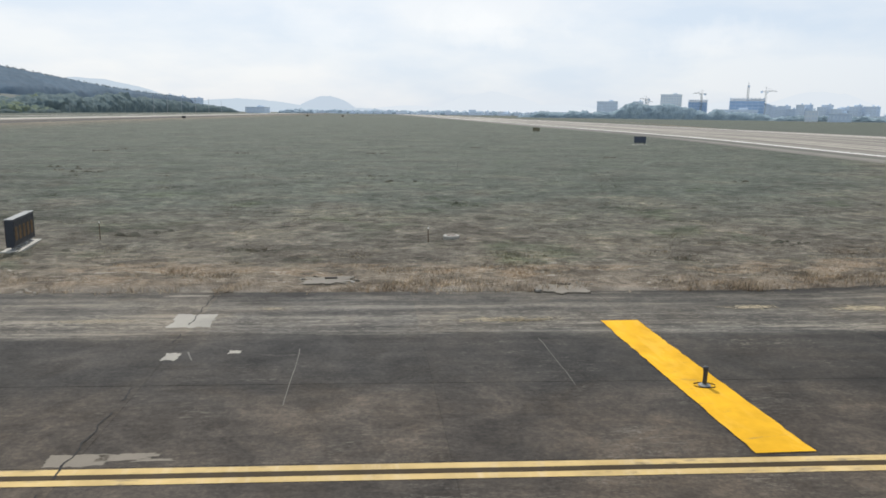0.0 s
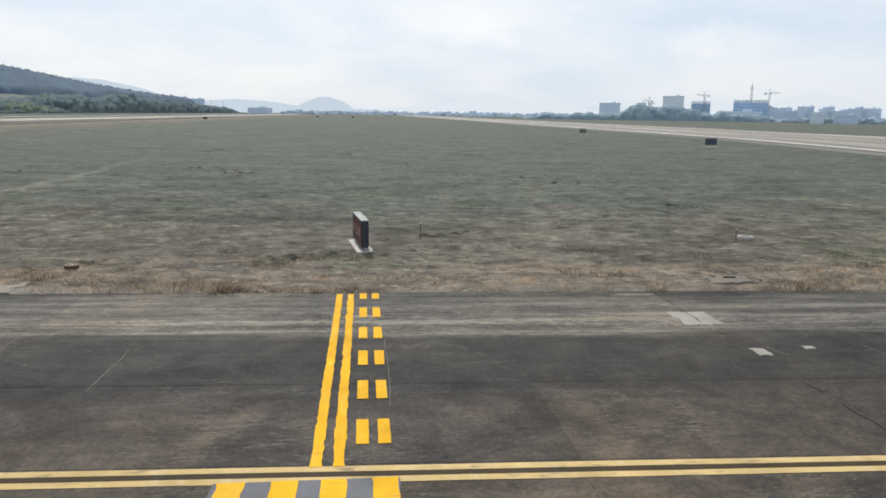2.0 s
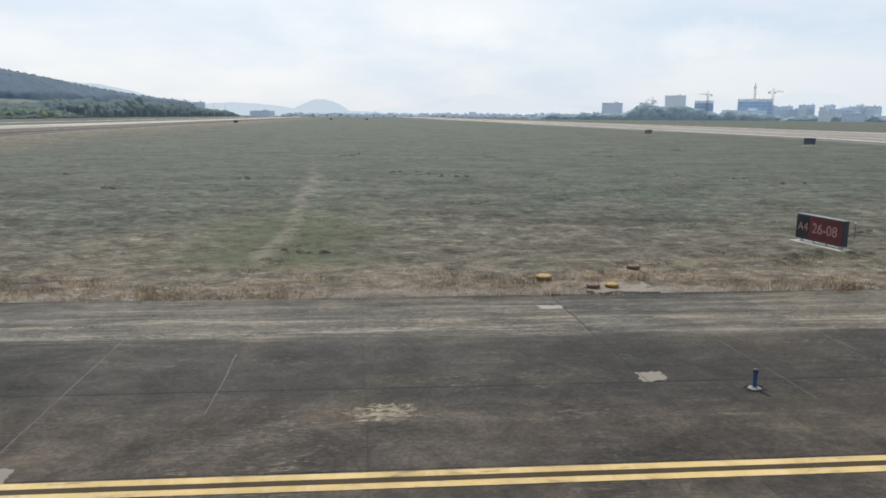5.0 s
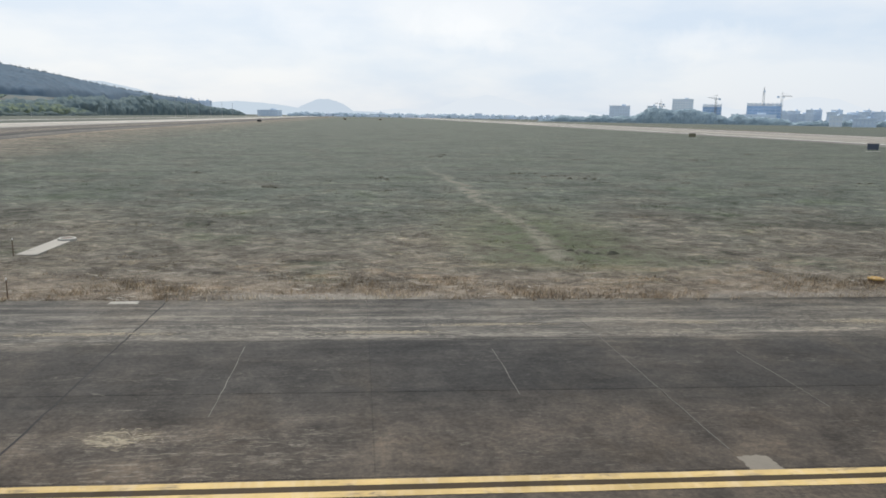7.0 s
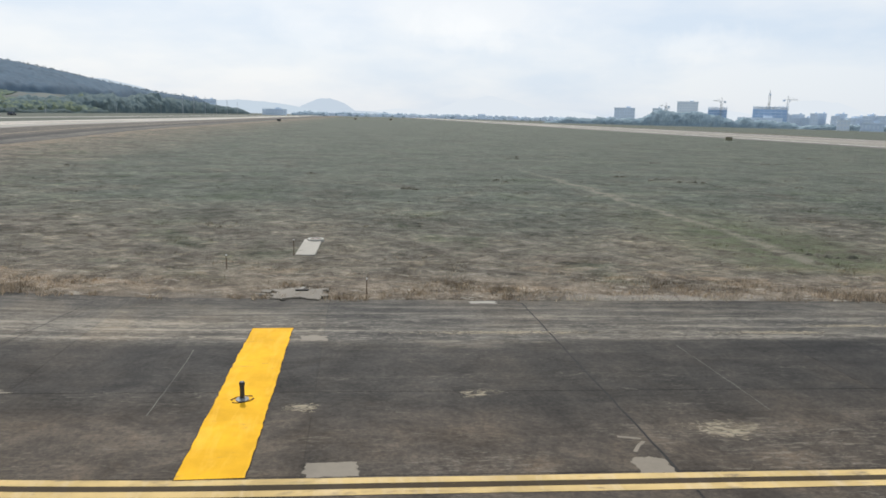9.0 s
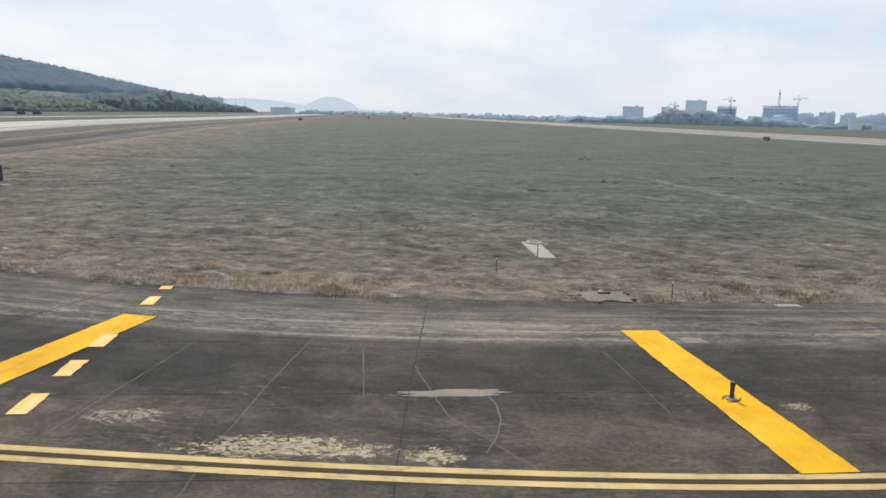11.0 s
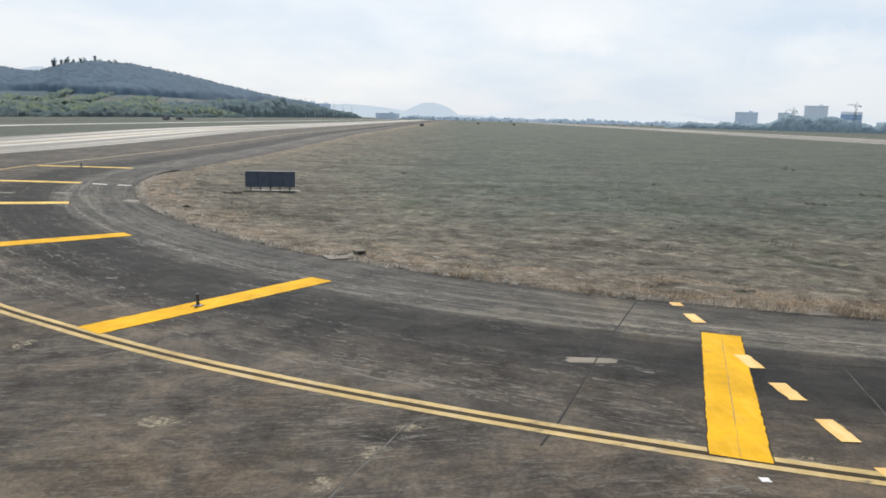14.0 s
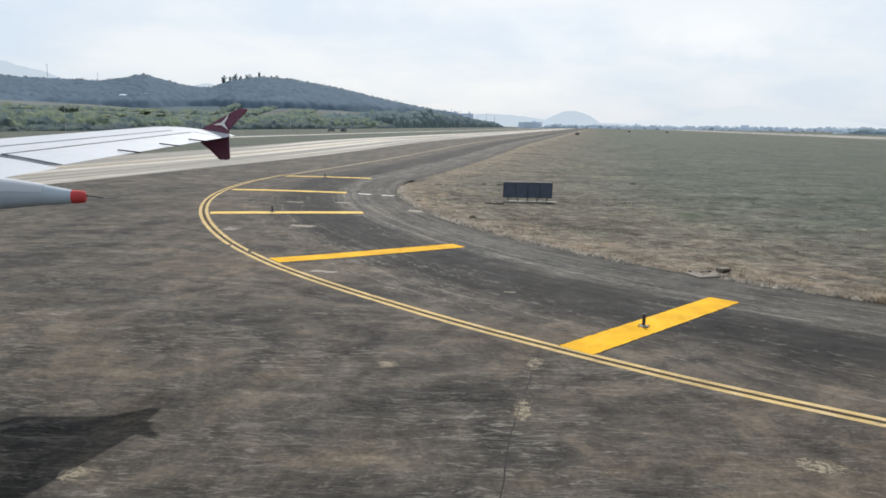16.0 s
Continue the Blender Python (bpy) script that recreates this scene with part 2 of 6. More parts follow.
    c = blend(nt, span(nt, fine, 0.25, 0.8, 0.0, 0.5), c, blend(nt, 1.0, c, (1.6, 1.56, 1.5), "MULTIPLY"))
    if per_slab:
        info = nt.nodes.new("ShaderNodeObjectInfo")
        c = blend(nt, 1.0, c, ramp(nt, info.outputs["Random"], [(0.0, (0.86, 0.86, 0.87)), (0.5, (1.0, 0.98, 0.96)), (1.0, (1.14, 1.09, 1.03))]), "MULTIPLY")
    c = blend(nt, 1.0, c, GREY(tone), "MULTIPLY")
    nt.links.new(c, b.inputs["Base Color"])
    nt.links.new(span(nt, mid, 0.3, 0.7, 0.92, 0.7), b.inputs["Roughness"])
    bump(nt, b, fine, 0.5, 0.006)
    return m


SLAB = asphalt("weathered_taxiway_slab")
FILLET = asphalt("patched_asphalt", 0.92, False, 0.03)
JOINT = asphalt("tar_joint", 0.9, False)


def concrete(name, dark, light, along=False):
    m, nt, b = mat(name, 0.8, 0, 0.3)
    p = place(nt, turn=-AXIS)
    big = noise_at(nt, p, 0.35, 5, 0.6, 0.3)
    fine = noise_at(nt, p, 22.0, 5, 0.7)
    c = ramp(nt, big, [(0.3, dark), (0.72, light)])
    if along:
        lane = noise_at(nt, place(nt, (1.0, 0.012, 1.0), turn=-AXIS), 0.42, 6, 0.65)
        c = blend(nt, span(nt, lane, 0.42, 0.54, 0.0, 0.9), c, tuple(v * 0.42 for v in dark))
        c = blend(nt, span(nt, lane, 0.4, 0.3, 0.0, 0.6), c, tuple(v * 1.25 for v in light))
    c = blend(nt, span(nt, fine, 0.3, 0.75, 0.0, 0.4), c, blend(nt, 1.0, c, (0.68, 0.68, 0.68), "MULTIPLY"))
    nt.links.new(c, b.inputs["Base Color"])
    bump(nt, b, fine, 0.35, 0.004)
    return m


CONCRETE = concrete("pale_concrete", (0.28, 0.265, 0.23), (0.46, 0.44, 0.385))
PATCH = concrete("patch_mortar", (0.12, 0.102, 0.078), (0.23, 0.198, 0.152))
PALE_PATCH = concrete("pale_mortar", (0.19, 0.178, 0.15), (0.34, 0.315, 0.265))
TAN_PATCH = concrete("tan_mortar", (0.115, 0.1, 0.078), (0.2, 0.175, 0.138))
DIM_JOINT = concrete("dim_joint_filler", (0.065, 0.06, 0.052), (0.125, 0.115, 0.098))
TAXI_CONCRETE = concrete("bright_taxiway_concrete", (0.32, 0.294, 0.248), (0.485, 0.448, 0.382), True)
RUNWAY_TOP = concrete("rubber_marked_runway", (0.25, 0.225, 0.185), (0.36, 0.325, 0.27), True)


def paint(name, col, worn, cut=0.62):
    """Road paint, scuffed down to the surface below."""
    m, nt, b = mat(name, 0.85, 0, 0.08)
    p = place(nt, (0.45, 1.5, 1.0), turn=-AXIS)
    scuff = noise_at(nt, p, 3.2, 9, 0.72, 0.5)
    tone = noise_at(nt, place(nt), 1.1, 5, 0.6)
    grain = noise_at(nt, place(nt), 45.0, 3, 0.7)
    c = blend(nt, span(nt, tone, 0.34, 0.66, 0.0, 1.0), tuple(v * 0.78 for v in col), tuple(min(v * 1.08, 0.95) for v in col))
    chalk = noise_at(nt, place(nt, (1.6, 0.3, 1.0), turn=-AXIS), 2.6, 6, 0.7, 0.6)
    c = blend(nt, span(nt, chalk, 0.5, 0.68, 0.0, 0.5), c, (min(col[0] * 1.1, 0.9), min(col[1] * 1.2, 0.85), col[2] * 1.6 + 0.06 * col[0]))
    c = blend(nt, span(nt, grain, 0.55, 0.9, 0.0, 0.4), c, tuple(v * 0.6 for v in col))
    c = blend(nt, span(nt, scuff, cut, cut + 0.12, 0.0, worn), c, (0.12, 0.105, 0.085))
    nt.links.new(c, b.inputs["Base Color"])
    bump(nt, b, grain, 0.3, 0.003)
    return m


YELLOW = paint("taxiway_yellow_paint", (0.64, 0.345, 0.016), 0.7, 0.6)
YELLOW_LINE = paint("faded_yellow_line_paint", (0.48, 0.35, 0.155), 0.8, 0.55)
CREAM = paint("fresh_cream_yellow_paint", (0.72, 0.46, 0.17), 0.5)
WHITE_LINE = paint("white_line_paint", (0.72, 0.7, 0.66), 0.5)
GAP_LINE = paint("dark_worn_line_paint", (0.05, 0.037, 0.022), 0.4)
OLD_LINE = paint("greyed_old_line_paint", (0.3, 0.25, 0.16), 0.8, 0.5)
# far bars: sheen at a glancing angle painted in as paler yellow
FAR_YELLOW = paint("glare_paled_yellow_paint", (0.64, 0.44, 0.13), 0.7, 0.6)
BAR_EDGE = paint("dark_old_paint_edge", (0.05, 0.038, 0.02), 0.5)
RUNWAY_SHOULDER = concrete("dull_runway_shoulder", (0.125, 0.118, 0.095), (0.185, 0.172, 0.138), True)
GREY_PAINT = paint("grey_blackout_paint", (0.13, 0.13, 0.135), 0.3)


def turf_colour(nt):
    """Colour of the airfield grass by place: straw at the pavement, dry beyond it, greener out in the field."""
    d, s, plan = edge_plan(nt)
    d = calc(nt, "ABSOLUTE", d)
    p = place(nt, turn=-AXIS)
    wob = noise_at(nt, p, 0.09, 5, 0.62)
    big = noise_at(nt, p, 0.2, 7, 0.66, 0.4)
    swath = noise_at(nt, place(nt, (0.55, 1.0, 1.0), turn=-AXIS + 0.05), 0.26, 7, 0.66, 0.6)
    mid = noise_at(nt, p, 1.25, 9, 0.76, 0.3)
    fine = noise_at(nt, p, 9.0, 6, 0.76)
    rough = calc(nt, "ADD", calc(nt, "MULTIPLY", mid, 0.7), calc(nt, "MULTIPLY", fine, 0.3))
    calm = nt.nodes.new("ShaderNodeMix")
    nt.links.new(span(nt, d, 14.0, 80.0, 0.0, 0.82), calm.inputs[0])
    nt.links.new(rough, calm.inputs[2])
    calm.inputs[3].default_value = 0.5
    tuft = calm.outputs[0]
    straw = ramp(nt, tuft, [(0.36, (0.062, 0.05, 0.037)), (0.47, (0.15, 0.122, 0.092)), (0.54, (0.235, 0.193, 0.146)), (0.65, (0.42, 0.352, 0.268))])
    dry = ramp(nt, tuft, [(0.36, (0.045, 0.038, 0.031)), (0.47, (0.115, 0.103, 0.082)), (0.54, (0.168, 0.15, 0.121)), (0.65, (0.31, 0.272, 0.224))])
    green = ramp(nt, tuft, [(0.36, (0.038, 0.043, 0.034)), (0.47, (0.083, 0.093, 0.076)), (0.54, (0.116, 0.126, 0.105)), (0.65, (0.2, 0.2, 0.168))])
    clump = noise_at(nt, place(nt, (0.6, 1.0, 1.0), turn=-AXIS), 2.1, 4, 0.62, 0.5)
    out = calc(nt, "MULTIPLY_ADD", wob, 30.0, d)
    c = blend(nt, span(nt, out, 21.0, 38.0), dry, green)
    c = blend(nt, calc(nt, "MULTIPLY", span(nt, big, 0.5, 0.64, 0.0, 0.5), span(nt, d, 70.0, 20.0, 0.15, 1.0)), c, dry)
    c = blend(nt, calc(nt, "MULTIPLY", span(nt, big, 0.45, 0.33, 0.0, 0.6), span(nt, d, 60.0, 20.0, 0.2, 1.0)), c, blend(nt, 1.0, green, (0.72, 0.84, 0.6), "MULTIPLY"))
    c = blend(nt, span(nt, d, 14.0, 80.0, 1.0, 0.3), c, ramp(nt, swath, [(0.32, (0.64, 0.63, 0.62)), (0.5, (1.0, 1.0, 1.0)), (0.68, (1.3, 1.26, 1.18))]), "MULTIPLY")
    near = span(nt, d, 12.0, 60.0, 1.0, 0.15)
    c = blend(nt, calc(nt, "MULTIPLY", near, span(nt, clump, 0.43, 0.35, 0.0, 0.85)), c, blend(nt, 1.0, c, (0.5, 0.52, 0.5), "MULTIPLY"))
    c = blend(nt, calc(nt, "MULTIPLY", near, span(nt, clump, 0.59, 0.67, 0.0, 0.85)), c, blend(nt, 1.0, c, (1.7, 1.66, 1.55), "MULTIPLY"))
    # low dark tussocks and pale dead tufts, a stride apart
    tussock = noise_at(nt, place(nt, (0.7, 1.2, 1.0), turn=-AXIS + 0.12), 0.95, 5, 0.6, 0.9)
    c = blend(nt, calc(nt, "MULTIPLY", span(nt, d, 18.0, 75.0, 1.0, 0.2), span(nt, tussock, 0.4, 0.34, 0.0, 0.7)), c, blend(nt, 1.0, c, (0.42, 0.45, 0.4), "MULTIPLY"))
    c = blend(nt, calc(nt, "MULTIPLY", span(nt, d, 18.0, 75.0, 1.0, 0.15), span(nt, tussock, 0.61, 0.67, 0.0, 0.5)), c, blend(nt, 1.0, c, (1.75, 1.66, 1.5), "MULTIPLY"))
    rim = calc(nt, "ADD", d, calc(nt, "MULTIPLY_ADD", noise_at(nt, stretched(nt, plan, (0.3, 1, 1)), 0.7, 5, 0.65), 5.0, -2.5))
    c = blend(nt, span(nt, rim, 3.8, 0.8, 0.0, 0.9), c, straw)
    # bare tan soil and flattened straw in patches along the verge
    bare = noise_at(nt, stretched(nt, plan, (0.35, 1, 1)), 0.55, 5, 0.6, 0.6)
    soil = calc(nt, "MULTIPLY", span(nt, bare, 0.53, 0.6), calc(nt, "MULTIPLY", span(nt, d, 0.3, 1.2), span(nt, d, 6.0, 2.5)))
    c = blend(nt, calc(nt, "MULTIPLY", soil, span(nt, mid, 0.4, 0.54, 0.1, 0.85)), c, ramp(nt, fine, [(0.36, (0.15, 0.105, 0.066)), (0.5, (0.27, 0.2, 0.132)), (0.62, (0.4, 0.34, 0.265))]))
    litter = calc(nt, "MULTIPLY", span(nt, d, 9.0, 2.0), span(nt, noise_at(nt, stretched(nt, plan, (0.4, 1.2, 1)), 3.4, 7, 0.72, 1.0), 0.575, 0.63, 0.0, 0.75))
    c = blend(nt, litter, c, (0.42, 0.385, 0.32))
    crumb = calc(nt, "MULTIPLY", span(nt, calc(nt, "MULTIPLY_ADD", fine, 1.2, d), 1.25, 0.75), span(nt, wob, 0.46, 0.58))
    c = blend(nt, crumb, c, (0.31, 0.28, 0.235))
    # a worn dry track with greener grass beside it
    cut = nt.nodes.new("ShaderNodeSeparateXYZ")
    nt.links.new(p, cut.inputs[0])
    side = calc(nt, "ADD", calc(nt, "MULTIPLY_ADD", cut.outputs[1], 0.02, 37.95), cut.outputs[0])
    side = calc(nt, "ABSOLUTE", calc(nt, "ADD", side, calc(nt, "MULTIPLY_ADD", noise_at(nt, p, 0.22, 3, 0.5), 3.0, -1.5)))
    reach = calc(nt, "MULTIPLY", span(nt, cut.outputs[1], 26.5, 29.0), span(nt, cut.outputs[1], 85.0, 55.0))
    c = blend(nt, calc(nt, "MULTIPLY", calc(nt, "MULTIPLY", span(nt, side, 5.0, 1.0, 0.0, 0.7), span(nt, mid, 0.4, 0.52)), calc(nt, "MULTIPLY", span(nt, cut.outputs[1], 26.5, 28.0), span(nt, cut.outputs[1], 46.0, 34.0))), c, (0.085, 0.11, 0.055))
    c = blend(nt, calc(nt, "MULTIPLY", calc(nt, "MULTIPLY", span(nt, side, 0.6, 0.15, 0.0, 0.75), span(nt, mid, 0.38, 0.55)), reach), c, (0.24, 0.215, 0.175))
    return blend(nt, span(nt, fine, 0.35, 0.7, 0.0, 0.5), c, blend(nt, 1.0, c, (0.6, 0.6, 0.6), "MULTIPLY")), calc(nt, "ADD", calc(nt, "MULTIPLY", tussock, 1.6), calc(nt, "MULTIPLY_ADD", mid, 0.9, fine))


def turf():
    m, nt, b = mat("dry_airfield_grass", 0.95, 0, 0.1)
    c, fine = turf_colour(nt)
    nt.links.new(c, b.inputs["Base Color"])
    bump(nt, b, fine, 0.9, 0.11)
    return m


def blades():
    m, nt, b = mat("grass_blades", 0.85, 0, 0.15)
    c, _ = turf_colour(nt)
    g = nt.nodes.new("ShaderNodeNewGeometry")
    c = blend(nt, 1.0, c, ramp(nt, g.outputs["Random Per Island"], [(0.0, (0.8, 0.78, 0.75)), (0.55, (1.25, 1.2, 1.12)), (1.0, (1.9, 1.78, 1.6))]), "MULTIPLY")
    nt.links.new(c, b.inputs["Base Color"])
    thin = nt.nodes.new("ShaderNodeBsdfTranslucent")
    nt.links.new(c, thin.inputs[0])
    both = nt.nodes.new("ShaderNodeMixShader")
    both.inputs[0].default_value = 0.55
    nt.links.new(b.outputs[0], both.inputs[1])
    nt.links.new(thin.outputs[0], both.inputs[2])
    nt.links.new(both.outputs[0], nt.nodes["Material Output"].inputs[0])
    return m


TURF, BLADES = turf(), blades()


def plain(name, col, rough=0.6, metal=0.0, vary=0.25, scale=3.0, spec=0.3, local=True):
    """A plain surface with a little dirt and grain."""
    m, nt, b = mat(name, rough, metal, spec)
    p = place(nt, local=local)
    c = ramp(nt, noise_at(nt, p, scale, 6, 0.65), [(0.3, tuple(v * (1 - vary) for v in col)), (0.7, tuple(min(1, v * (1 + vary * 0.5)) for v in col))])
    nt.links.new(c, b.inputs["Base Color"])
    nt.links.new(span(nt, noise_at(nt, p, scale * 4, 4), 0.3, 0.7, max(rough - 0.1, 0.05), min(rough + 0.12, 1)), b.inputs["Roughness"])
    return m


def foliage(name, lo, hi):
    m, nt, b = mat(name, 0.75, 0, 0.2)
    g = nt.nodes.new("ShaderNodeNewGeometry")
    info = nt.nodes.new("ShaderNodeObjectInfo")
    c = ramp(nt, g.outputs["Random Per Island"], [(0.0, lo), (0.8, hi), (1.0, tuple(v * 1.1 for v in hi))])
    c = blend(nt, 1.0, c, ramp(nt, info.outputs["Random"], [(0.0, (0.85, 0.9, 0.88)), (1.0, (1.18, 1.08, 0.98))]), "MULTIPLY")
    nt.links.new(c, b.inputs["Base Color"])
    lift = node(nt, "VectorMath")
    lift.operation = "MULTIPLY_ADD"
    lift.inputs[1].default_value, lift.inputs[2].default_value = (0.3, 0.3, 0.3), (0.0, 0.0, 0.8)
    nt.links.new(g.outputs["Normal"], lift.inputs[0])
    unit = node(nt, "VectorMath")
    unit.operation = "NORMALIZE"
    nt.links.new(lift.outputs[0], unit.inputs[0])
    nt.links.new(unit.outputs[0], b.inputs["Normal"])
    thin = nt.nodes.new("ShaderNodeBsdfTranslucent")
    nt.links.new(c, thin.inputs[0])
    both = nt.nodes.new("ShaderNodeMixShader")
    both.inputs[0].default_value = 0.62
    nt.links.new(b.outputs[0], both.inputs[1])
    nt.links.new(thin.outputs[0], both.inputs[2])
    nt.links.new(both.outputs[0], nt.nodes["Material Output"].inputs[0])
    return m


def woods(name, dark, light, size=0.13):
    """Closed tree tops seen from afar: patches of single trees, finer mottling within them."""
    m, nt, b = mat(name, 0.95, 0, 0.05)
    p = place(nt)
    tree = noise_at(nt, p, size, 3, 0.5, 0.4)
    leafy = noise_at(nt, p, size * 6, 5, 0.7)
    c = ramp(nt, tree, [(0.4, dark), (0.6, light)])
    c = blend(nt, 1.0, c, ramp(nt, leafy, [(0.3, (0.75, 0.78, 0.8)), (0.7, (1.25, 1.22, 1.15))]), "MULTIPLY")
    nt.links.new(c, b.inputs["Base Color"])
    # normals bent towards the open field dim the sunlit tops, as haze would
    g = nt.nodes.new("ShaderNodeNewGeometry")
    lean = node(nt, "VectorMath")
    lean.operation = "MULTIPLY_ADD"
    lean.inputs[1].default_value, lean.inputs[2].default_value = (0.55, 0.55, 0.55), (0.0, -0.3, 0.42)
    nt.links.new(g.outputs["Normal"], lean.inputs[0])
    unit = node(nt, "VectorMath")
    unit.operation = "NORMALIZE"
    nt.links.new(lean.outputs[0], unit.inputs[0])
    relief = node(nt, "Bump", Strength=0.6, Distance=0.1 / size)
    nt.links.new(leafy, relief.inputs["Height"])
    nt.links.new(unit.outputs[0], relief.inputs["Normal"])
    nt.links.new(relief.outputs[0], b.inputs["Normal"])
    return m


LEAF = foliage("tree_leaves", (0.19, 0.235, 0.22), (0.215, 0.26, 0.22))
# sunlit yellow-green is put into this leaf colour
BUSH_LEAF = foliage("bush_leaves_sunlit_tint", (0.215, 0.265, 0.2), (0.24, 0.285, 0.195))
# hill and ridge leaves: haze painted in as a paler blue
HILL_LEAF = foliage("haze_tinted_hill_woods", (0.12, 0.165, 0.2), (0.135, 0.18, 0.215))
RIDGE_LEAF = foliage("haze_tinted_ridge_leaves", (0.42, 0.5, 0.57), (0.47, 0.55, 0.6))
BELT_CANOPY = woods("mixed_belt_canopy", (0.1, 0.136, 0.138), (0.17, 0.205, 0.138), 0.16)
# shade along the belt's foot, painted as a darker blue-green
BELT_FOOT = woods("belt_foot_painted_shade", (0.09, 0.118, 0.13), (0.115, 0.143, 0.13), 0.2)
# these four canopies are blued and paled: distance haze put into the colour
DARK_BELT = woods("haze_tinted_dark_belt", (0.115, 0.155, 0.17), (0.15, 0.19, 0.19), 0.11)
CANOPY = plain("haze_tinted_hill_canopy", (0.085, 0.122, 0.16), 0.95, 0, 0.22, 0.05, 0.05, False)
FAR_CANOPY = woods("haze_tinted_canopy", (0.235, 0.305, 0.355), (0.285, 0.355, 0.395), 0.09)
PALE_CANOPY = woods("heavily_haze_tinted_canopy", (0.34, 0.42, 0.5), (0.4, 0.48, 0.55), 0.05)
BARK = plain("bark", (0.12, 0.1, 0.08), 0.9)
# ridge bark and hill undergrowth carry the same painted haze
RIDGE_BARK = plain("haze_tinted_ridge_bark", (0.34, 0.39, 0.44), 0.9)
HILL_SOIL = plain("haze_tinted_undergrowth", (0.075, 0.105, 0.12), 0.95, 0, 0.15, 0.02, 0.1, False)
SCRUB = plain("scrub_slope", (0.115, 0.125, 0.115), 0.95, 0, 0.4, 0.03, 0.1, False)
SIGN_BLACK = plain("black_sign_sheet", (0.022, 0.024, 0.03), 0.5)
SIGN_NAVY = plain("dark_blue_grey_sign_back", (0.066, 0.08, 0.108), 0.55)
SIGN_RED = plain("red_sign_face", (0.115, 0.026, 0.03), 0.6, 0, 0.35)
SIGN_WHITE = plain("white_lettering", (0.75, 0.73, 0.7), 0.5)
SIGN_DULL = plain("dull_red_white_lettering", (0.34, 0.22, 0.17), 0.6)
STEEL = plain("galvanised_steel", (0.42, 0.43, 0.45), 0.4, 0.8)
DULL_STEEL = plain("dull_grey_steel", (0.2, 0.205, 0.2), 0.7, 0.2)
KHAKI = plain("dull_khaki_sign_sheet", (0.17, 0.155, 0.1), 0.7, 0, 0.3, 4)
CRUMB = plain("dry_soil_crumbs", (0.33, 0.295, 0.24), 0.95, 0, 0.4, 6, 0.1, False)
TUFT = plain("dark_dry_tufts", (0.1, 0.095, 0.072), 0.95, 0, 0.5, 2.0, 0.1, False)
DULL_BAR = plain("dull_brown_yellow_film", (0.16, 0.095, 0.04), 0.7, 0, 0.5, 6)
DARK_STEEL = plain("dark_painted_steel", (0.05, 0.055, 0.065), 0.45, 0.3)
BLUE_PLASTIC = plain("blue_marker_plastic", (0.035, 0.07, 0.17), 0.6)
LID_YELLOW = plain("yellow_painted_lid", (0.32, 0.2, 0.055), 0.7, 0, 0.45, 6)
RUST = plain("rusty_brown_iron", (0.14, 0.09, 0.06), 0.8, 0.2)
DARK_GAP = plain("dark_opening", (0.015, 0.014, 0.013), 0.9)
ROCK = plain("broken_rubble", (0.16, 0.14, 0.11), 0.9, 0, 0.5, 8)
WING_WHITE = plain("white_wing_paint", (0.4, 0.42, 0.45), 0.5, 0, 0.05, 1.5, 0.3)
WING_GREY = plain("light_grey_wing_paint", (0.34, 0.39, 0.43), 0.4, 0, 0.1, 1.5, 0.5)
MAROON = plain("maroon_wingtip_paint", (0.13, 0.03, 0.06), 0.35, 0, 0.15, 2, 0.5)
TIP_RED = plain("red_fairing_tip", (0.5, 0.05, 0.045), 0.5)
RUBBER = plain("black_rubber", (0.02, 0.02, 0.02), 0.85)
SEAL = plain("dark_panel_gap", (0.05, 0.052, 0.055), 0.7)

# ---- plan: u runs across the field, v along the runway ----
CA, SA = math.cos(AXIS), math.sin(AXIS)
ARC = (-58.8, 65.06)      # middle of the turn
ARC_LINE = 50.38


def xy(u, v):
    return CA * u - SA * v, SA * u + CA * v


def ease(a, b, x):
    t = min(max((x - a) / (b - a), 0.0), 1.0)
    return t * t * (3 - 2 * t)


def lie(x, y):
    """Height of the ground: crossfall of the taxiway, flat field, rise towards both strips."""
    u = CA * x + SA * y
    return -0.06 - 0.016 * min(max(y, 0.0), 18.0) + 0.65 * ease(70, 160, y) + 0.4 * ease(-82, -106, u)


def line_v(u):
    return 11.835 - 0.0364 * u


def kerb_v(u):
    """Far edge of the pavement at u; past the turn it runs on along the strip."""
    if u > KERB_MID[0] - 2:
        return 22.05 - 0.0335 * u + 0.02 * max(u - 4, 0.0) ** 2
    d = KERB_R**2 - (u - KERB_MID[0]) ** 2
    return KERB_MID[1] - math.sqrt(d) if d > 0 else 1e9


def is_paved(u, v):
    if -143.5 < u < -97.6 and v > -400:
        return True
    if 55 < u < 114:
        return True
    return -143.5 < u < 60 and -20 < v < kerb_v(u) and not (u < KERB_MID[0] - KERB_R and v > 3000)


def mesh(name, verts, faces, material, smooth=False):
    me = bpy.data.meshes.new(name)
    me.from_pydata(verts, [], faces)
    for m in material if isinstance(material, (list, tuple)) else (material,):
        me.materials.append(m)
    if smooth:
        me.polygons.foreach_set("use_smooth", [True] * len(me.polygons))
    me.update()
    return me


def grid_steps(pieces):
    """Coordinates from (start, end, step) pieces."""
    out = []
    for a, b, s in pieces:
        out += list(np.arange(a, b, s))
    return out + [pieces[-1][1]]


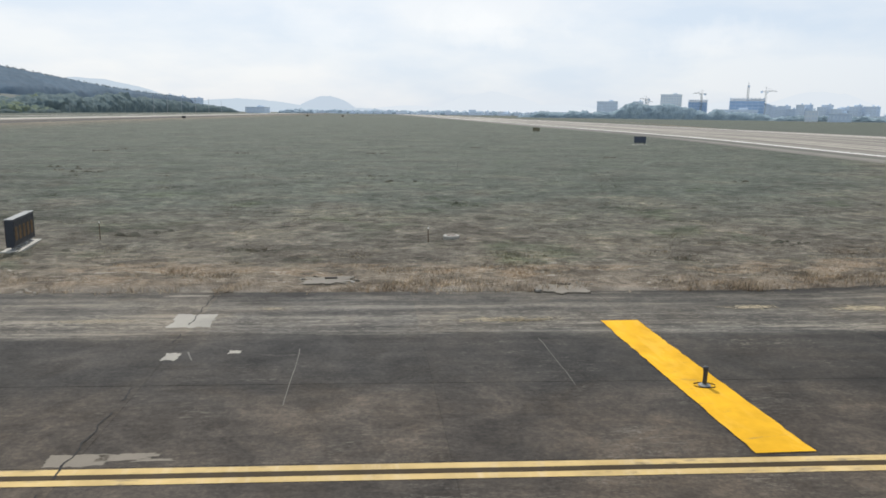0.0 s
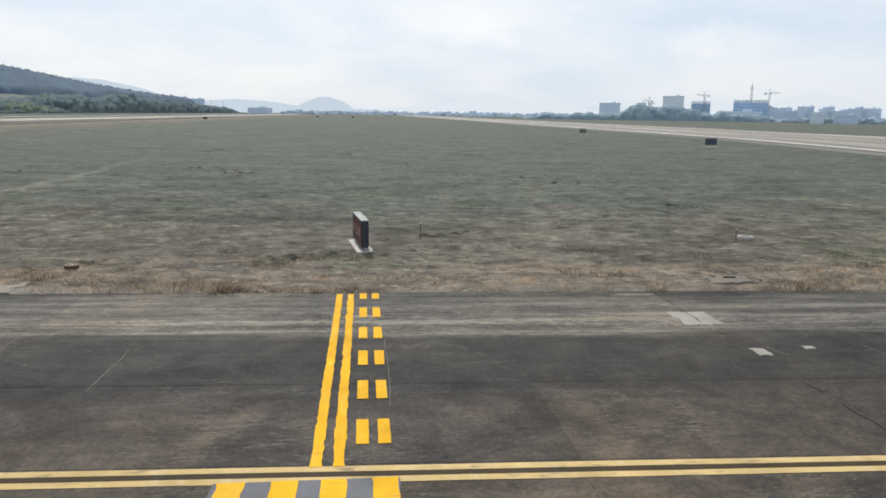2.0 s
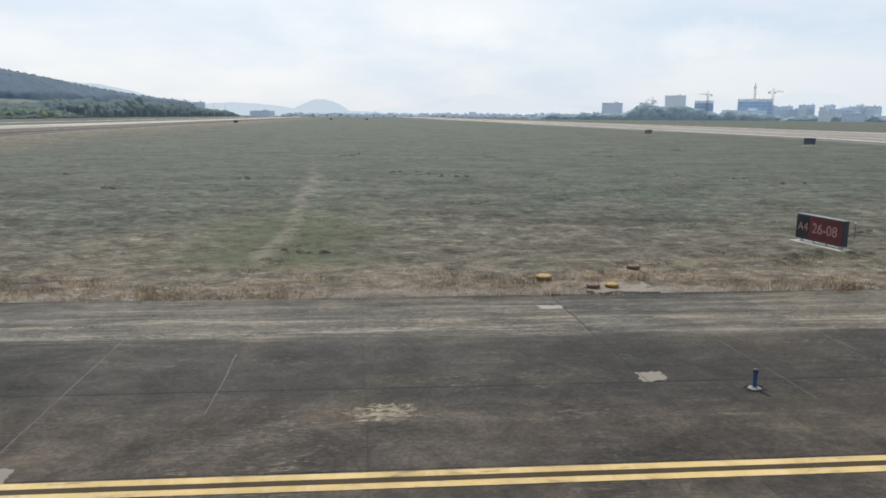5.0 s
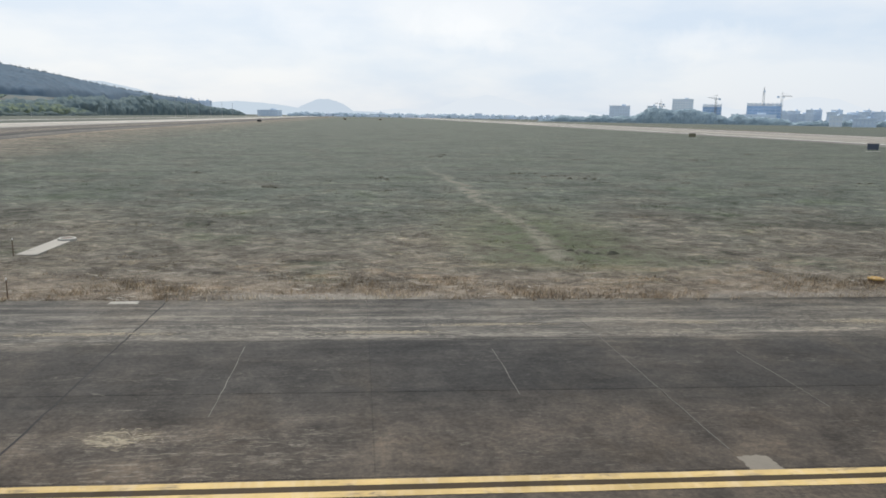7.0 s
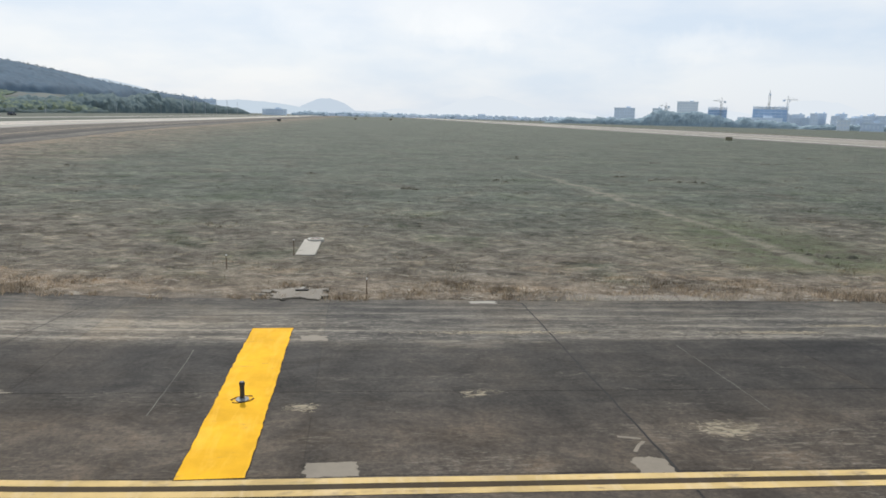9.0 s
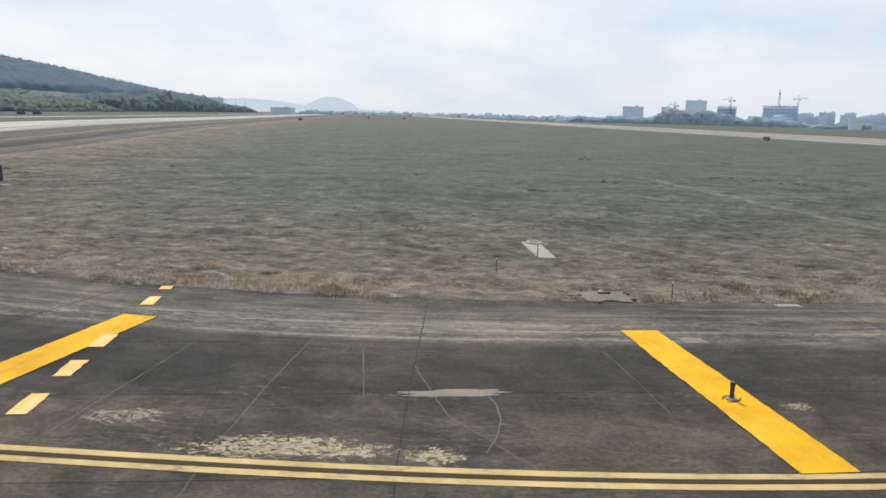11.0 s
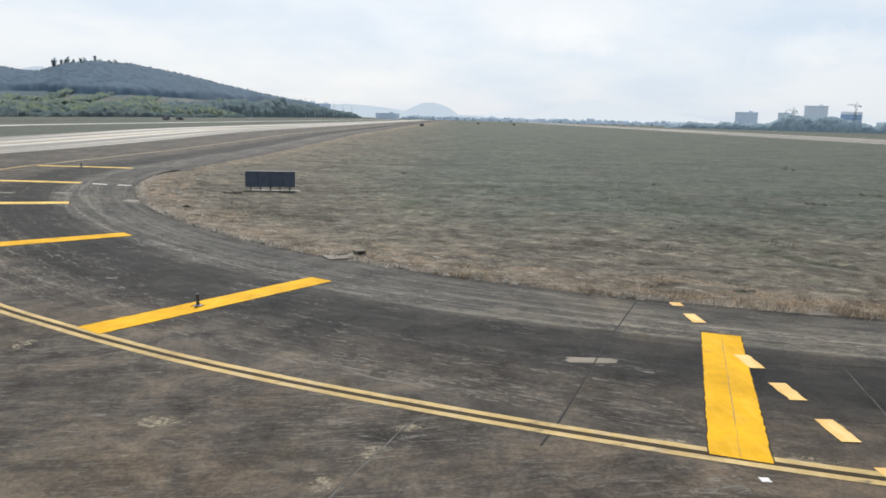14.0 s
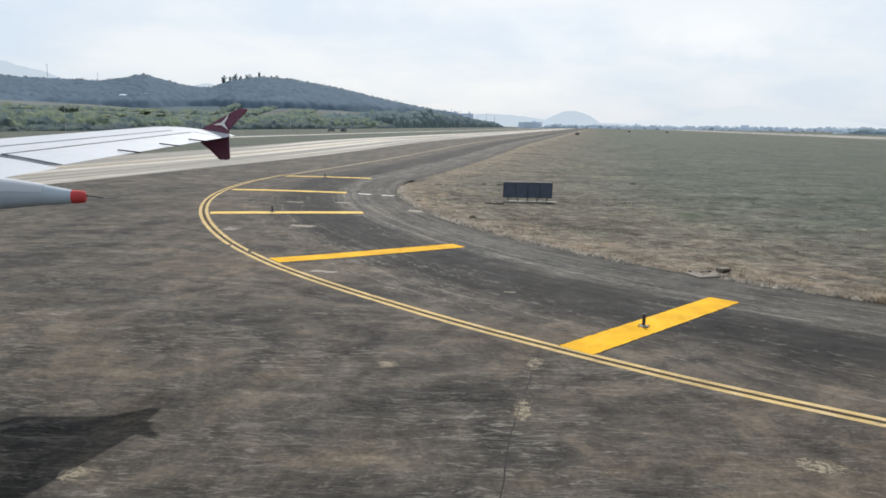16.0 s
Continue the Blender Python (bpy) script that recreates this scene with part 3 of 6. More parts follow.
# the field: one sheet to the horizon
gu = grid_steps([(-4400, -1200, 400), (-1200, -300, 60), (-300, -101, 9), (-101, 12, 0.4), (12, 130, 8), (130, 700, 60), (700, 4400, 400)])
gv = grid_steps([(-1200, -40, 90), (-40, 20, 5), (20, 40, 0.3), (40, 62, 0.6), (62, 110, 3), (110, 400, 20), (400, 1500, 90), (1500, 4700, 400)])
verts = []
for v in gv:
    for u in gu:
        x, y = xy(u, v)
        z = lie(x, y)
        if is_paved(u, v):
            z -= 0.16
        else:
            z += 0.02
            if -110 < u < 20 and v < 70:
                z += 0.075 * noise.noise(Vector((x * 0.9, y * 1.1, 0.3))) + 0.04 * noise.noise(Vector((x * 2.7, y * 2.7, 4.0)))
        verts.append((x, y, z))
nu = len(gu)
faces = [(j * nu + i, j * nu + i + 1, (j + 1) * nu + i + 1, (j + 1) * nu + i) for j in range(len(gv) - 1) for i in range(nu - 1)]
ground = tagged(new("ground", mesh("ground", verts, faces, TURF, True)), "dry brown and green airfield grass reaching the horizon", "grass field", kind="structure")


def strip(name, rows, material, lift, label, category, kind="structure"):
    """A sheet laid on the ground: rows of (u, v) points, all of one length."""
    pts, n = [], len(rows[0])
    for row in rows:
        for u, v in row:
            x, y = xy(u, v)
            pts.append((x, y, lie(x, y) + lift))
    fs = [(j * n + i, (j + 1) * n + i, (j + 1) * n + i + 1, j * n + i + 1) for j in range(len(rows) - 1) for i in range(n - 1)]
    ob = new(name, mesh(name, pts, fs, material))
    return tagged(ob, label, category, kind=kind) if label else ob


# pavement of the turn and the bed under the slabs
rows = []
for u in grid_steps([(-120.2, -98, 0.8), (-98.0, -71.425, 0.45)]):
    top = min(kerb_v(u), 64.0)
    if u < -97.9:
        top = 64.0
    wob = 0.09 * noise.noise(Vector((u * 0.8, 3.0, 0)))
    rows.append([(u, -20 + (top + wob + 20) * k / 26) for k in range(27)])
pavement = strip("pavement", rows, FILLET, 0.0, "dark patched asphalt of the taxiway turn with pale scuffs", "pavement")
rows = [[(u, v) for v in grid_steps([(64.0, 160, 4), (160, 400, 20), (400, 2400, 200)])] for u in (-120.2, -114, -108, -102, -97.8, -97.0)]
strip("road", rows, FILLET, 0.0, "dark asphalt shoulder strip beside the parallel taxiway", "road")
bed = strip("pavement", [[(u, min(v, kerb_v(u) - 0.3)) for v in (-20, -12, -4, 4, 9, 13, 17, 19.4, 21, 30)] for u in grid_steps([(-72.15, 60, 1.2)])], JOINT, -0.005, "dark tar bed showing in the slab joints", "pavement")
strip("road", [[(u, v) for v in grid_steps([(-400, -20, 60), (-20, 160, 4), (160, 400, 20), (400, 2400, 200)])] for u in (-143.2, -140, -136, -131.7, -128, -124, -120.2)], TAXI_CONCRETE, 0.01, "bright sunlit concrete parallel taxiway with darker lanes", "taxiway")
runway = strip("road", [[(u, v) for v in grid_steps([(-400, 60, 60), (60, 170, 8), (170, 400, 25), (400, 2400, 200)])] for u in (56.5, 60, 70, 80, 90, 100, 113)], RUNWAY_TOP, 0.02, "tan concrete runway with dark rubber lanes", "runway")
strip("road", [[(u, v) for v in grid_steps([(-400, 60, 60), (60, 170, 8), (170, 400, 25), (400, 2400, 200)])] for u in (48.6, 52, 56.5)], RUNWAY_SHOULDER, 0.05, "dull grey-brown shoulder strip along the runway", "runway shoulder")
strip("road", [[(u, v) for v in grid_steps([(-300, 60, 60), (60, 170, 8), (170, 400, 25), (400, 2000, 200)])] for u in (-174.5, -169.5)], CONCRETE, 0.06, "pale concrete service road beyond the parallel taxiway", "road")
strip("road", [[(u, v) for v in grid_steps([(-300, 60, 60), (60, 170, 8), (170, 400, 25), (400, 2000, 200)])] for u in (-204, -198)], FILLET, 0.06, "grey asphalt service road along the tree belt", "road")


def ribbon(name, points, width, material, lift, label="", category="", kind="structure", ragged=0.0, across=1):
    """A painted strip along (u, v) points, laid just over the surface."""
    n = len(points)
    rows = [[] for _ in range(across + 1)]
    for i, p in enumerate(points):
        a, b = points[max(i - 1, 0)], points[min(i + 1, n - 1)]
        d = Vector((b[0] - a[0], b[1] - a[1])).normalized()
        for k in range(across + 1):
            off = width * (k / across - 0.5)
            if k in (0, across):
                off += ragged * noise.noise(Vector((p[0] * 5.3, p[1] * 5.3, k)))
            rows[k].append((p[0] - d.y * off, p[1] + d.x * off))
    return strip(name, rows, material, lift, label, category, kind)


def steps(a, b, size):
    n = max(1, round(math.dist(a, b) / size))
    return [(a[0] + (b[0] - a[0]) * i / n, a[1] + (b[1] - a[1]) * i / n) for i in range(n + 1)]


# double edge line: straight, round the turn, then along the strip
def edge_points(off):
    def r_at(a):
        return ARC_LINE - off + float(np.interp(a, (0.2, 0.285, 0.34, 0.45, 0.53, 0.63, 0.75, 0.85, 1.1, 1.5), (0.18, 0.0, -0.08, -0.12, -0.2, -0.12, 0.18, 0.25, 0.15, 0.0)))

    r = r_at(0.2)
    pts = steps((40, line_v(40) + off), (-57.0, line_v(-57.0) - 0.04 + off), 1.0)
    a0 = 0.2
    p0, p1 = Vector(pts[-1]), Vector((ARC[0] - r * math.sin(a0), ARC[1] - r * math.cos(a0)))
    span_ = (p1 - p0).length
    m0, m1 = Vector((-1, 0.0364)) * span_, Vector((-math.cos(a0), math.sin(a0))) * span_
    for k in range(1, 14):
        t = k / 14
        q = p0 * (2 * t**3 - 3 * t**2 + 1) + m0 * (t**3 - 2 * t**2 + t) + p1 * (3 * t**2 - 2 * t**3) + m1 * (t**3 - t**2)
        pts.append((q.x, q.y))
    return pts + [(ARC[0] - r_at(a) * math.sin(a), ARC[1] - r_at(a) * math.cos(a)) for a in np.linspace(a0, math.pi / 2, 66)]


for off in (0.0, -0.30):
    ribbon("trim", edge_points(off), 0.155, YELLOW_LINE, 0.006, "faded yellow taxiway edge line, one of a pair", "line marking", ragged=0.012)

ribbon("trim", edge_points(-0.15), 0.14, GAP_LINE, 0.0045, "dark worn strip between the two edge lines", "line marking", ragged=0.02)

ribbon("trim", steps((ARC[0] - ARC_LINE + 0.1, ARC[1]), (ARC[0] - ARC_LINE - 0.3, 420), 8.0), 0.4, OLD_LINE, 0.006, "greyed old edge line running on along the strip", "line marking", ragged=0.03)

# runway side stripes
for u, w in ((58.2, 0.9), (106.0, 0.9)):
    ribbon("trim", steps((u, -300), (u, 2200), 12), w, WHITE_LINE, 0.03, "white runway side stripe", "line marking")
# yellow guide line of the parallel taxiway
ribbon("trim", steps((-131.7, 20), (-131.7, 900), 12), 0.3, YELLOW_LINE, 0.02, "thin yellow centre line on pale concrete", "line marking")


def bar(a, b, width, material, label, lift=0.011, ragged=0.03, kind="structure", category="line marking"):
    return ribbon("trim", steps(a, b, 0.15), width, material, lift, label, category, kind, ragged)


# fat yellow bars across the shoulder, straight ones and those round the turn
for u, v0, v1 in ((-0.25, 12.04, 19.1), (-57.27, 13.98, 21.13)):
    bar((u, v0 - 0.02), (u, v1 + 0.03), 0.925, BAR_EDGE, "dark old paint edge showing round a yellow bar", 0.008)
    bar((u, v0), (u, v1), 0.9, YELLOW, "thick bright yellow shoulder bar on dark asphalt")
for a, b in (((-71.2, 15.98), (-69.04, 22.76)), ((-83.53, 21.4), (-79.46, 27.65)), ((-93.84, 28.78), (-88.47, 34.45)), ((-101.9, 38.94), (-95.1, 42.5)), ((-106.8, 50.6), (-99.24, 51.76)), ((-108.7, 63.6), (-101.35, 64.05))):
    bar(a, (b[0] + 0.05 * (b[0] - a[0]) / 8, b[1] + 0.05 * (b[1] - a[1]) / 8), 0.925, BAR_EDGE, "dark old paint edge showing round a yellow bar", 0.008)
    bar(a, b, 0.88, FAR_YELLOW if a[1] > 35 else YELLOW, "thick yellow shoulder bar paled by painted glare on dark asphalt" if a[1] > 35 else "thick bright yellow shoulder bar on dark asphalt")

# holding position: two solid lines, two broken ones, broad blocks below
for u in (-18.90, -18.60):
    bar((u, 12.55), (u, 22.45), 0.16, YELLOW, "solid yellow holding position line")
for u in (-18.28, -17.96):
    for k in range(6):
        v = 13.22 + 1.74 * k
        bar((u, v), (u, min(v + 0.88, 22.5)), 0.185, YELLOW, "short yellow dash of the holding position line", ragged=0.01)
bar((-18.98, 10.3), (-18.98, 12.2), 2.35, GREY_PAINT, "grey painted ground between yellow blocks", 0.007)
for u in (-19.93, -19.26, -18.64, -17.98):
    bar((u, 11.42), (u, 12.2), 0.335, YELLOW, "broad yellow block of the holding position")
    bar((u + 0.02, 9.6), (u + 0.02, 10.5), 0.335, YELLOW, "broad yellow block of the holding position")
# dashed intermediate hold line
for k in range(9):
    v = 13.16 + 1.77 * k
    if v > 26 or k == 5:
        continue
    bar((-69.2, v), (-69.2, min(v + 0.9, 25.95)), 0.32, CREAM, "short cream-yellow dash of an intermediate holding line", 0.014)
bar((-69.22, 14.1), (-69.22, 14.99), 0.44, GREY_PAINT, "grey painted patch between cream dashes", 0.008)
for u in (-97.9, -96.3):
    bar((u - 0.45, 51.5), (u + 0.45, 51.5), 0.32, WHITE_LINE, "short cream-yellow dash of an intermediate holding line", 0.014)

# ---- helpers for things ----
def part(name, bm, material, parent, label=""):
    """Link a bmesh as one mesh object under a thing or a part."""
    me = bpy.data.meshes.new(name)
    bmesh.ops.recalc_face_normals(bm, faces=bm.faces[:])
    bm.to_mesh(me)
    bm.free()
    me.materials.append(material)
    ob = new(name, me)
    ob.parent = parent
    if label:
        ob["label"] = label
    return ob


def base(name, x, y, z=None, turn=0.0, label="", category="", group="", kind=""):
    """An empty at the foot of a thing."""
    ob = new(name)
    ob.empty_display_size = 0.2
    ob.matrix_world = pose(x, y, lie(x, y) if z is None else z, 0, 0, turn)
    return tagged(ob, label, category, group, kind)


def box(size, at=(0, 0, 0), bevel=0.0, bm=None):
    bm = bm or bmesh.new()
    r = bmesh.ops.create_cube(bm, size=1.0)["verts"]
    bmesh.ops.scale(bm, vec=size, verts=r)
    bmesh.ops.translate(bm, vec=at, verts=r)
    if bevel:
        es = list({e for v in r for e in v.link_edges})
        bmesh.ops.bevel(bm, geom=es, offset=bevel, segments=2, affect="EDGES", profile=0.6)
    return bm


def tube(r0, r1, h, at=(0, 0, 0), n=16, bm=None, caps=True):
    bm = bm or bmesh.new()
    r = bmesh.ops.create_cone(bm, cap_ends=caps, segments=n, radius1=r0, radius2=r1, depth=h)["verts"]
    bmesh.ops.translate(bm, vec=(at[0], at[1], at[2] + h / 2), verts=r)
    return bm


def turned(profile, n=20, bm=None):
    """A body of revolution from (radius, height) pairs."""
    bm = bm or bmesh.new()
    rings = []
    for r, z in profile:
        rings.append([bm.verts.new((r * math.cos(2 * math.pi * i / n), r * math.sin(2 * math.pi * i / n), z)) for i in range(n)])
    for a, b in zip(rings, rings[1:]):
        for i in range(n):
            bm.faces.new((a[i], a[(i + 1) % n], b[(i + 1) % n], b[i]))
    bm.faces.new(rings[0][::-1])
    bm.faces.new(rings[-1])
    return bm


def beam(a, b, w, bm, n=4):
    """A straight member between two points."""
    a, b = Vector(a), Vector(b)
    r = bmesh.ops.create_cone(bm, cap_ends=True, segments=n, radius1=w / 2, radius2=w / 2, depth=(b - a).length)["verts"]
    bmesh.ops.transform(bm, matrix=Matrix.Translation((a + b) / 2) @ (b - a).to_track_quat("Z", "Y").to_matrix().to_4x4(), verts=r)
    return bm


def lettering(text, size, material, parent, m, name="lettering", label=""):
    c = bpy.data.curves.new(name, "FONT")
    c.body, c.size, c.extrude, c.align_x, c.align_y = text, size, 0.003, "CENTER", "CENTER"
    tmp = bpy.data.objects.new("tmp", c)
    scene.collection.objects.link(tmp)
    me = bpy.data.meshes.new_from_object(tmp.evaluated_get(bpy.context.evaluated_depsgraph_get()))
    bpy.data.objects.remove(tmp)
    me.materials.clear()
    me.materials.append(material)
    ob = new(name, me)
    ob.parent = parent
    ob.matrix_local = m
    if label:
        ob["label"] = label
    return ob


DEG = 7.35


# ---- signs ----
def hold_sign():
    """Double-faced guidance sign on a concrete pad, its faces towards the two ends of the taxiway."""
    x, y = xy(-18.38, 29.35)
    s = base("taxiway_sign", x, y, None, DEG + 8, "boxy black and red taxiway guidance sign on a concrete pad", "sign")
    part("concrete_pad", box((0.6, 2.6, 0.12), (0, 0, 0.02), 0.02), CONCRETE, s, "pale concrete pad")
    part("housing", box((0.25, 2.34, 0.93), (0, 0, 0.655), 0.02), DARK_STEEL, s)
    part("top_cover", box((0.28, 2.37, 0.03), (0, 0, 1.135), 0.008), DULL_STEEL, s, "dull metal top cover")
    for k in range(4):
        leg = box((0.06, 0.08, 0.13), (0.0, -0.96 + 0.64 * k, 0.135))
        part("leg", box((0.16, 0.14, 0.02), (0.0, -0.96 + 0.64 * k, 0.09), 0, leg), STEEL, s)
    # the face that the aircraft comes up to: location panel and runway panel
    part("location_panel", box((0.012, 0.66, 0.82), (-0.13, 0.82, 0.66), 0.004), SIGN_BLACK, s, "black location panel")
    part("runway_panel", box((0.012, 1.62, 0.82), (-0.13, -0.33, 0.66), 0.004), SIGN_RED, s, "red runway panel with dull lettering")
    face = Matrix.Translation((-0.139, 0, 0.66)) @ Matrix(((0, 0, -1, 0), (-1, 0, 0, 0), (0, 1, 0, 0), (0, 0, 0, 1)))
    lettering("A4", 0.45, SIGN_DULL, s, face @ Matrix.Translation((-0.8, 0, 0)), "lettering", "dull pale lettering")
    lettering("26-08", 0.54, SIGN_DULL, s, face @ Matrix.Translation((0.3, 0, 0)), "lettering", "dull white lettering")
    part("rear_panel", box((0.012, 2.24, 0.82), (0.13, 0, 0.66), 0.004), SIGN_BLACK, s, "black rear panel")
    for k in range(5):
        part("yellow_bar", box((0.006, 0.24, 0.46), (0.139, -0.9 + 0.43 * k, 0.63)), DULL_BAR, s, "dull brown-yellow bar")
    return s


def wide_board():
    """Five-legged board seen from its dark back."""
    s = base("airfield_board", -93.4, 41.15, None, 15.5, "wide dark blue-grey airfield board on five short legs", "sign")
    part("panel", box((3.08, 0.16, 0.98), (0, 0, 0.73), 0.015), SIGN_NAVY, s)
    part("top_edge", box((3.12, 0.2, 0.03), (0, 0, 1.235), 0.006), DARK_STEEL, s)
    for side in (-1, 1):
        part("end_edge", box((0.03, 0.2, 1.0), (1.555 * side, 0, 0.73), 0.006), DARK_STEEL, s)
    for k in range(5):
        leg = box((0.07, 0.07, 0.3), (-1.24 + 0.62 * k, 0, 0.12))
        part("leg", box((0.18, 0.18, 0.02), (-1.24 + 0.62 * k, 0, 0.015), 0, leg), DARK_STEEL, s)
    for k in range(3):
        part("rib", box((0.04, 0.02, 0.94), (-0.77 + 0.77 * k, -0.09, 0.73)), DARK_STEEL, s)
    part("concrete_pad", box((3.5, 0.6, 0.08), (0.15, 0.0, -0.01), 0.02), PALE_PATCH, s, "pale concrete pad sunk in the grass")
    return s


def small_board(x, y, w, h, face, turn, label):
    s = base("airfield_sign", x, y, None, turn, label, "sign", "small signs along the strips")
    part("panel", box((w, 0.14, h), (0, 0, 0.3 + h / 2), 0.012), face, s)
    part("top_edge", box((w + 0.04, 0.18, 0.03), (0, 0, 0.315 + h), 0.006), DARK_STEEL, s)
    for side in (-1, 0, 1):
        part("leg", box((0.07, 0.07, 0.36), (side * w * 0.38, 0, 0.14)), DARK_STEEL, s)
    part("concrete_pad", box((w + 0.5, 0.7, 0.08), (0, 0, 0.0), 0.02), CONCRETE, s, "low concrete pad")
    return s


hold_sign()
wide_board()
small_board(20.9, 116, 1.85, 0.95, SIGN_NAVY, 4, "small dark board on legs beside the runway grass")
small_board(10.4, 172.0, 1.6, 0.8, KHAKI, 4, "small weathered yellow sign beside the runway grass")
small_board(-135.5, 338, 1.8, 0.9, SIGN_BLACK, 8, "small black sign beside the parallel taxiway")
small_board(-134, 600, 2.2, 0.9, RUST, 8, "small brown sign far out in the grass")
small_board(-105, 600, 2.2, 0.9, RUST, 8, "small brown sign far out in the grass")


# ---- edge lights ----
def edge_light(body, label):
    s = base("edge_light", 0, 0, 0, 0, label, "taxiway light", "edge lights along the taxiway")
    part("flange", turned([(0.11, 0.0), (0.11, 0.02), (0.055, 0.035), (0.05, 0.05)], 18), DULL_STEEL, s, "dull flange plate")
    part("stem", turned([(0.036, 0.03), (0.039, 0.06), (0.039, 0.3), (0.044, 0.31), (0.044, 0.34)], 16), body, s)
    part("cap", turned([(0.042, 0.335), (0.048, 0.345), (0.048, 0.39), (0.04, 0.41), (0.018, 0.42)], 16), DARK_STEEL, s, "dark cap")
    for a in (0.0, math.pi):
        ring = bmesh.new()
        pts = [(0.2 * math.cos(t + a), 0.13 * math.sin(t + a), 0.012) for t in np.linspace(0.25, 2.6, 9)]
        for p, q in zip(pts, pts[1:]):
            beam(p, q, 0.018, ring, 6)
        part("cable", ring, RUBBER, s, "black cable loop on the ground")
    return s


grey_light = edge_light(DARK_STEEL, "short dark grey tube light standing on a yellow bar")
blue_light = edge_light(BLUE_PLASTIC, "short dark blue tube light with a dull flange on asphalt")
spots = [(-0.2, 14.72), (-57.28, 16.75), (-81.95, 23.9), (-99.3, 40.5), (-105.2, 63.5)]
for n, (u, v) in enumerate(spots):
    x, y = xy(u, v)
    m = pose(x, y, lie(x, y) + 0.011, 0, 0, 40 * n) @ Matrix.Diagonal((1, 1, 0.88, 1))
    if n:
        copy_thing(grey_light, m)
    else:
        grey_light.matrix_world = m
x, y = xy(-28.85, 15.62)
blue_light.matrix_world = pose(x, y, lie(x, y), 0, 0, 15) @ Matrix.Diagonal((1, 1, 0.88, 1))


# ---- lids, pads and stakes in the grass ----
def manhole(x, y, label):
    s = base("manhole", x, y, None, 0, label, "manhole", "manholes in the grass")
    part("collar", turned([(0.32, -0.1), (0.32, 0.1), (0.29, 0.13), (0.23, 0.13), (0.22, 0.08)], 26), CONCRETE, s, "pale concrete collar")
    part("lid", turned([(0.215, 0.0), (0.215, 0.1), (0.19, 0.11), (0.07, 0.115)], 22), RUST, s)
    part("handle", beam((-0.06, 0, 0.11), (0.06, 0, 0.11), 0.02, bmesh.new(), 6), STEEL, s)
    return s


manhole(-6.9, 30.1, "round manhole with a pale concrete collar in dry grass")


def lid_disc(x, y, face, r, label):
    s = base("cable_pit_lid", x, y, None, 0, label, "pit lid", "cable pit lids beside the pavement")
    part("drum", turned([(r * 0.92, -0.08), (r * 0.92, 0.07), (r * 0.95, 0.1)], 22), RUST, s)
    part("lid", turned([(r, 0.1), (r, 0.135), (r * 0.93, 0.15), (r * 0.3, 0.156)], 22), face, s)
    for k in range(4):
        a = 0.7 + k * math.pi / 2
        part("bolt", tube(0.02, 0.018, 0.02, (r * 0.75 * math.cos(a), r * 0.75 * math.sin(a), 0.148), 6), STEEL, s)
    return s


lid_disc(-33.2, 20.75, LID_YELLOW, 0.24, "yellow painted pit lid in dry grass")
lid_disc(-31.95, 19.62, RUST, 0.2, "brown rusty pit lid on a concrete pad")
lid_disc(-31.4, 19.72, LID_YELLOW, 0.2, "yellow painted pit lid on a concrete pad")
lid_disc(-30.15, 22.3, RUST, 0.22, "brown rusty pit lid standing proud of the grass")


def pad(u0, u1, v0, v1, h, label, opening=False, skew=0.0):
    """A poured slab set into the verge; some have a dark inlet."""
    u, v = (u0 + u1) / 2, (v0 + v1) / 2
    x, y = xy(u, v)
    s = base("concrete_pad", x, y, None, DEG + skew, label, "concrete pad", "concrete pads in the verge")
    bm = bmesh.new()
    rough = 0.05 if v > 28 else 0.5 if opening else 0.42
    rings = [[], [], []]
    for i in range(32):
        a = 2 * math.pi * i / 32
        c, q = math.cos(a), math.sin(a)
        k = 0.5 / max(abs(c), abs(q)) ** 0.96 * (1 + rough * noise.noise(Vector((c * 2.6 + u, q * 2.6, v))) + rough * 0.5 * noise.noise(Vector((c * 7 + u, q * 7, v))))
        for ring, grow, z in zip(rings, (1.02, 1.0, 0.95), (-0.12, h - 0.015, h)):
            ring.append(bm.verts.new((c * k * grow * (u1 - u0), q * k * grow * (v1 - v0), z)))
    for lo, hi in zip(rings, rings[1:]):
        for i in range(32):
            bm.faces.new((lo[i], lo[(i + 1) % 32], hi[(i + 1) % 32], hi[i]))
    bm.faces.new(rings[2])
    part("slab", bm, PALE_PATCH if v > 31.5 else TAN_PATCH if opening else PATCH, s)
    if opening:
        bits = random.Random(int(abs(u) * 10))
        for k in range(5):
            a = bits.uniform(0, 6.28)
            piece = box((bits.uniform(0.1, 0.3), bits.uniform(0.07, 0.16), 0.07), (0, 0, 0), 0.015)
            for q in piece.verts:
                q.co += 0.035 * noise.noise_vector(q.co * 9 + Vector((k, u, 0)))
            bmesh.ops.transform(piece, matrix=pose(math.cos(a) * (u1 - u0) * 0.66, math.sin(a) * (v1 - v0) * 0.6, 0.03, bits.uniform(-12, 12), bits.uniform(-9, 9), bits.uniform(0, 180)), verts=piece.verts[:])
            part("fragment", piece, PALE_PATCH if k % 2 else TAN_PATCH, s)
        part("inlet", box((0.36, 0.1, 0.04), (0.12, (v1 - v0) * 0.3, h + 0.012), 0.012), DARK_GAP, s, "dark drain inlet")
    return s


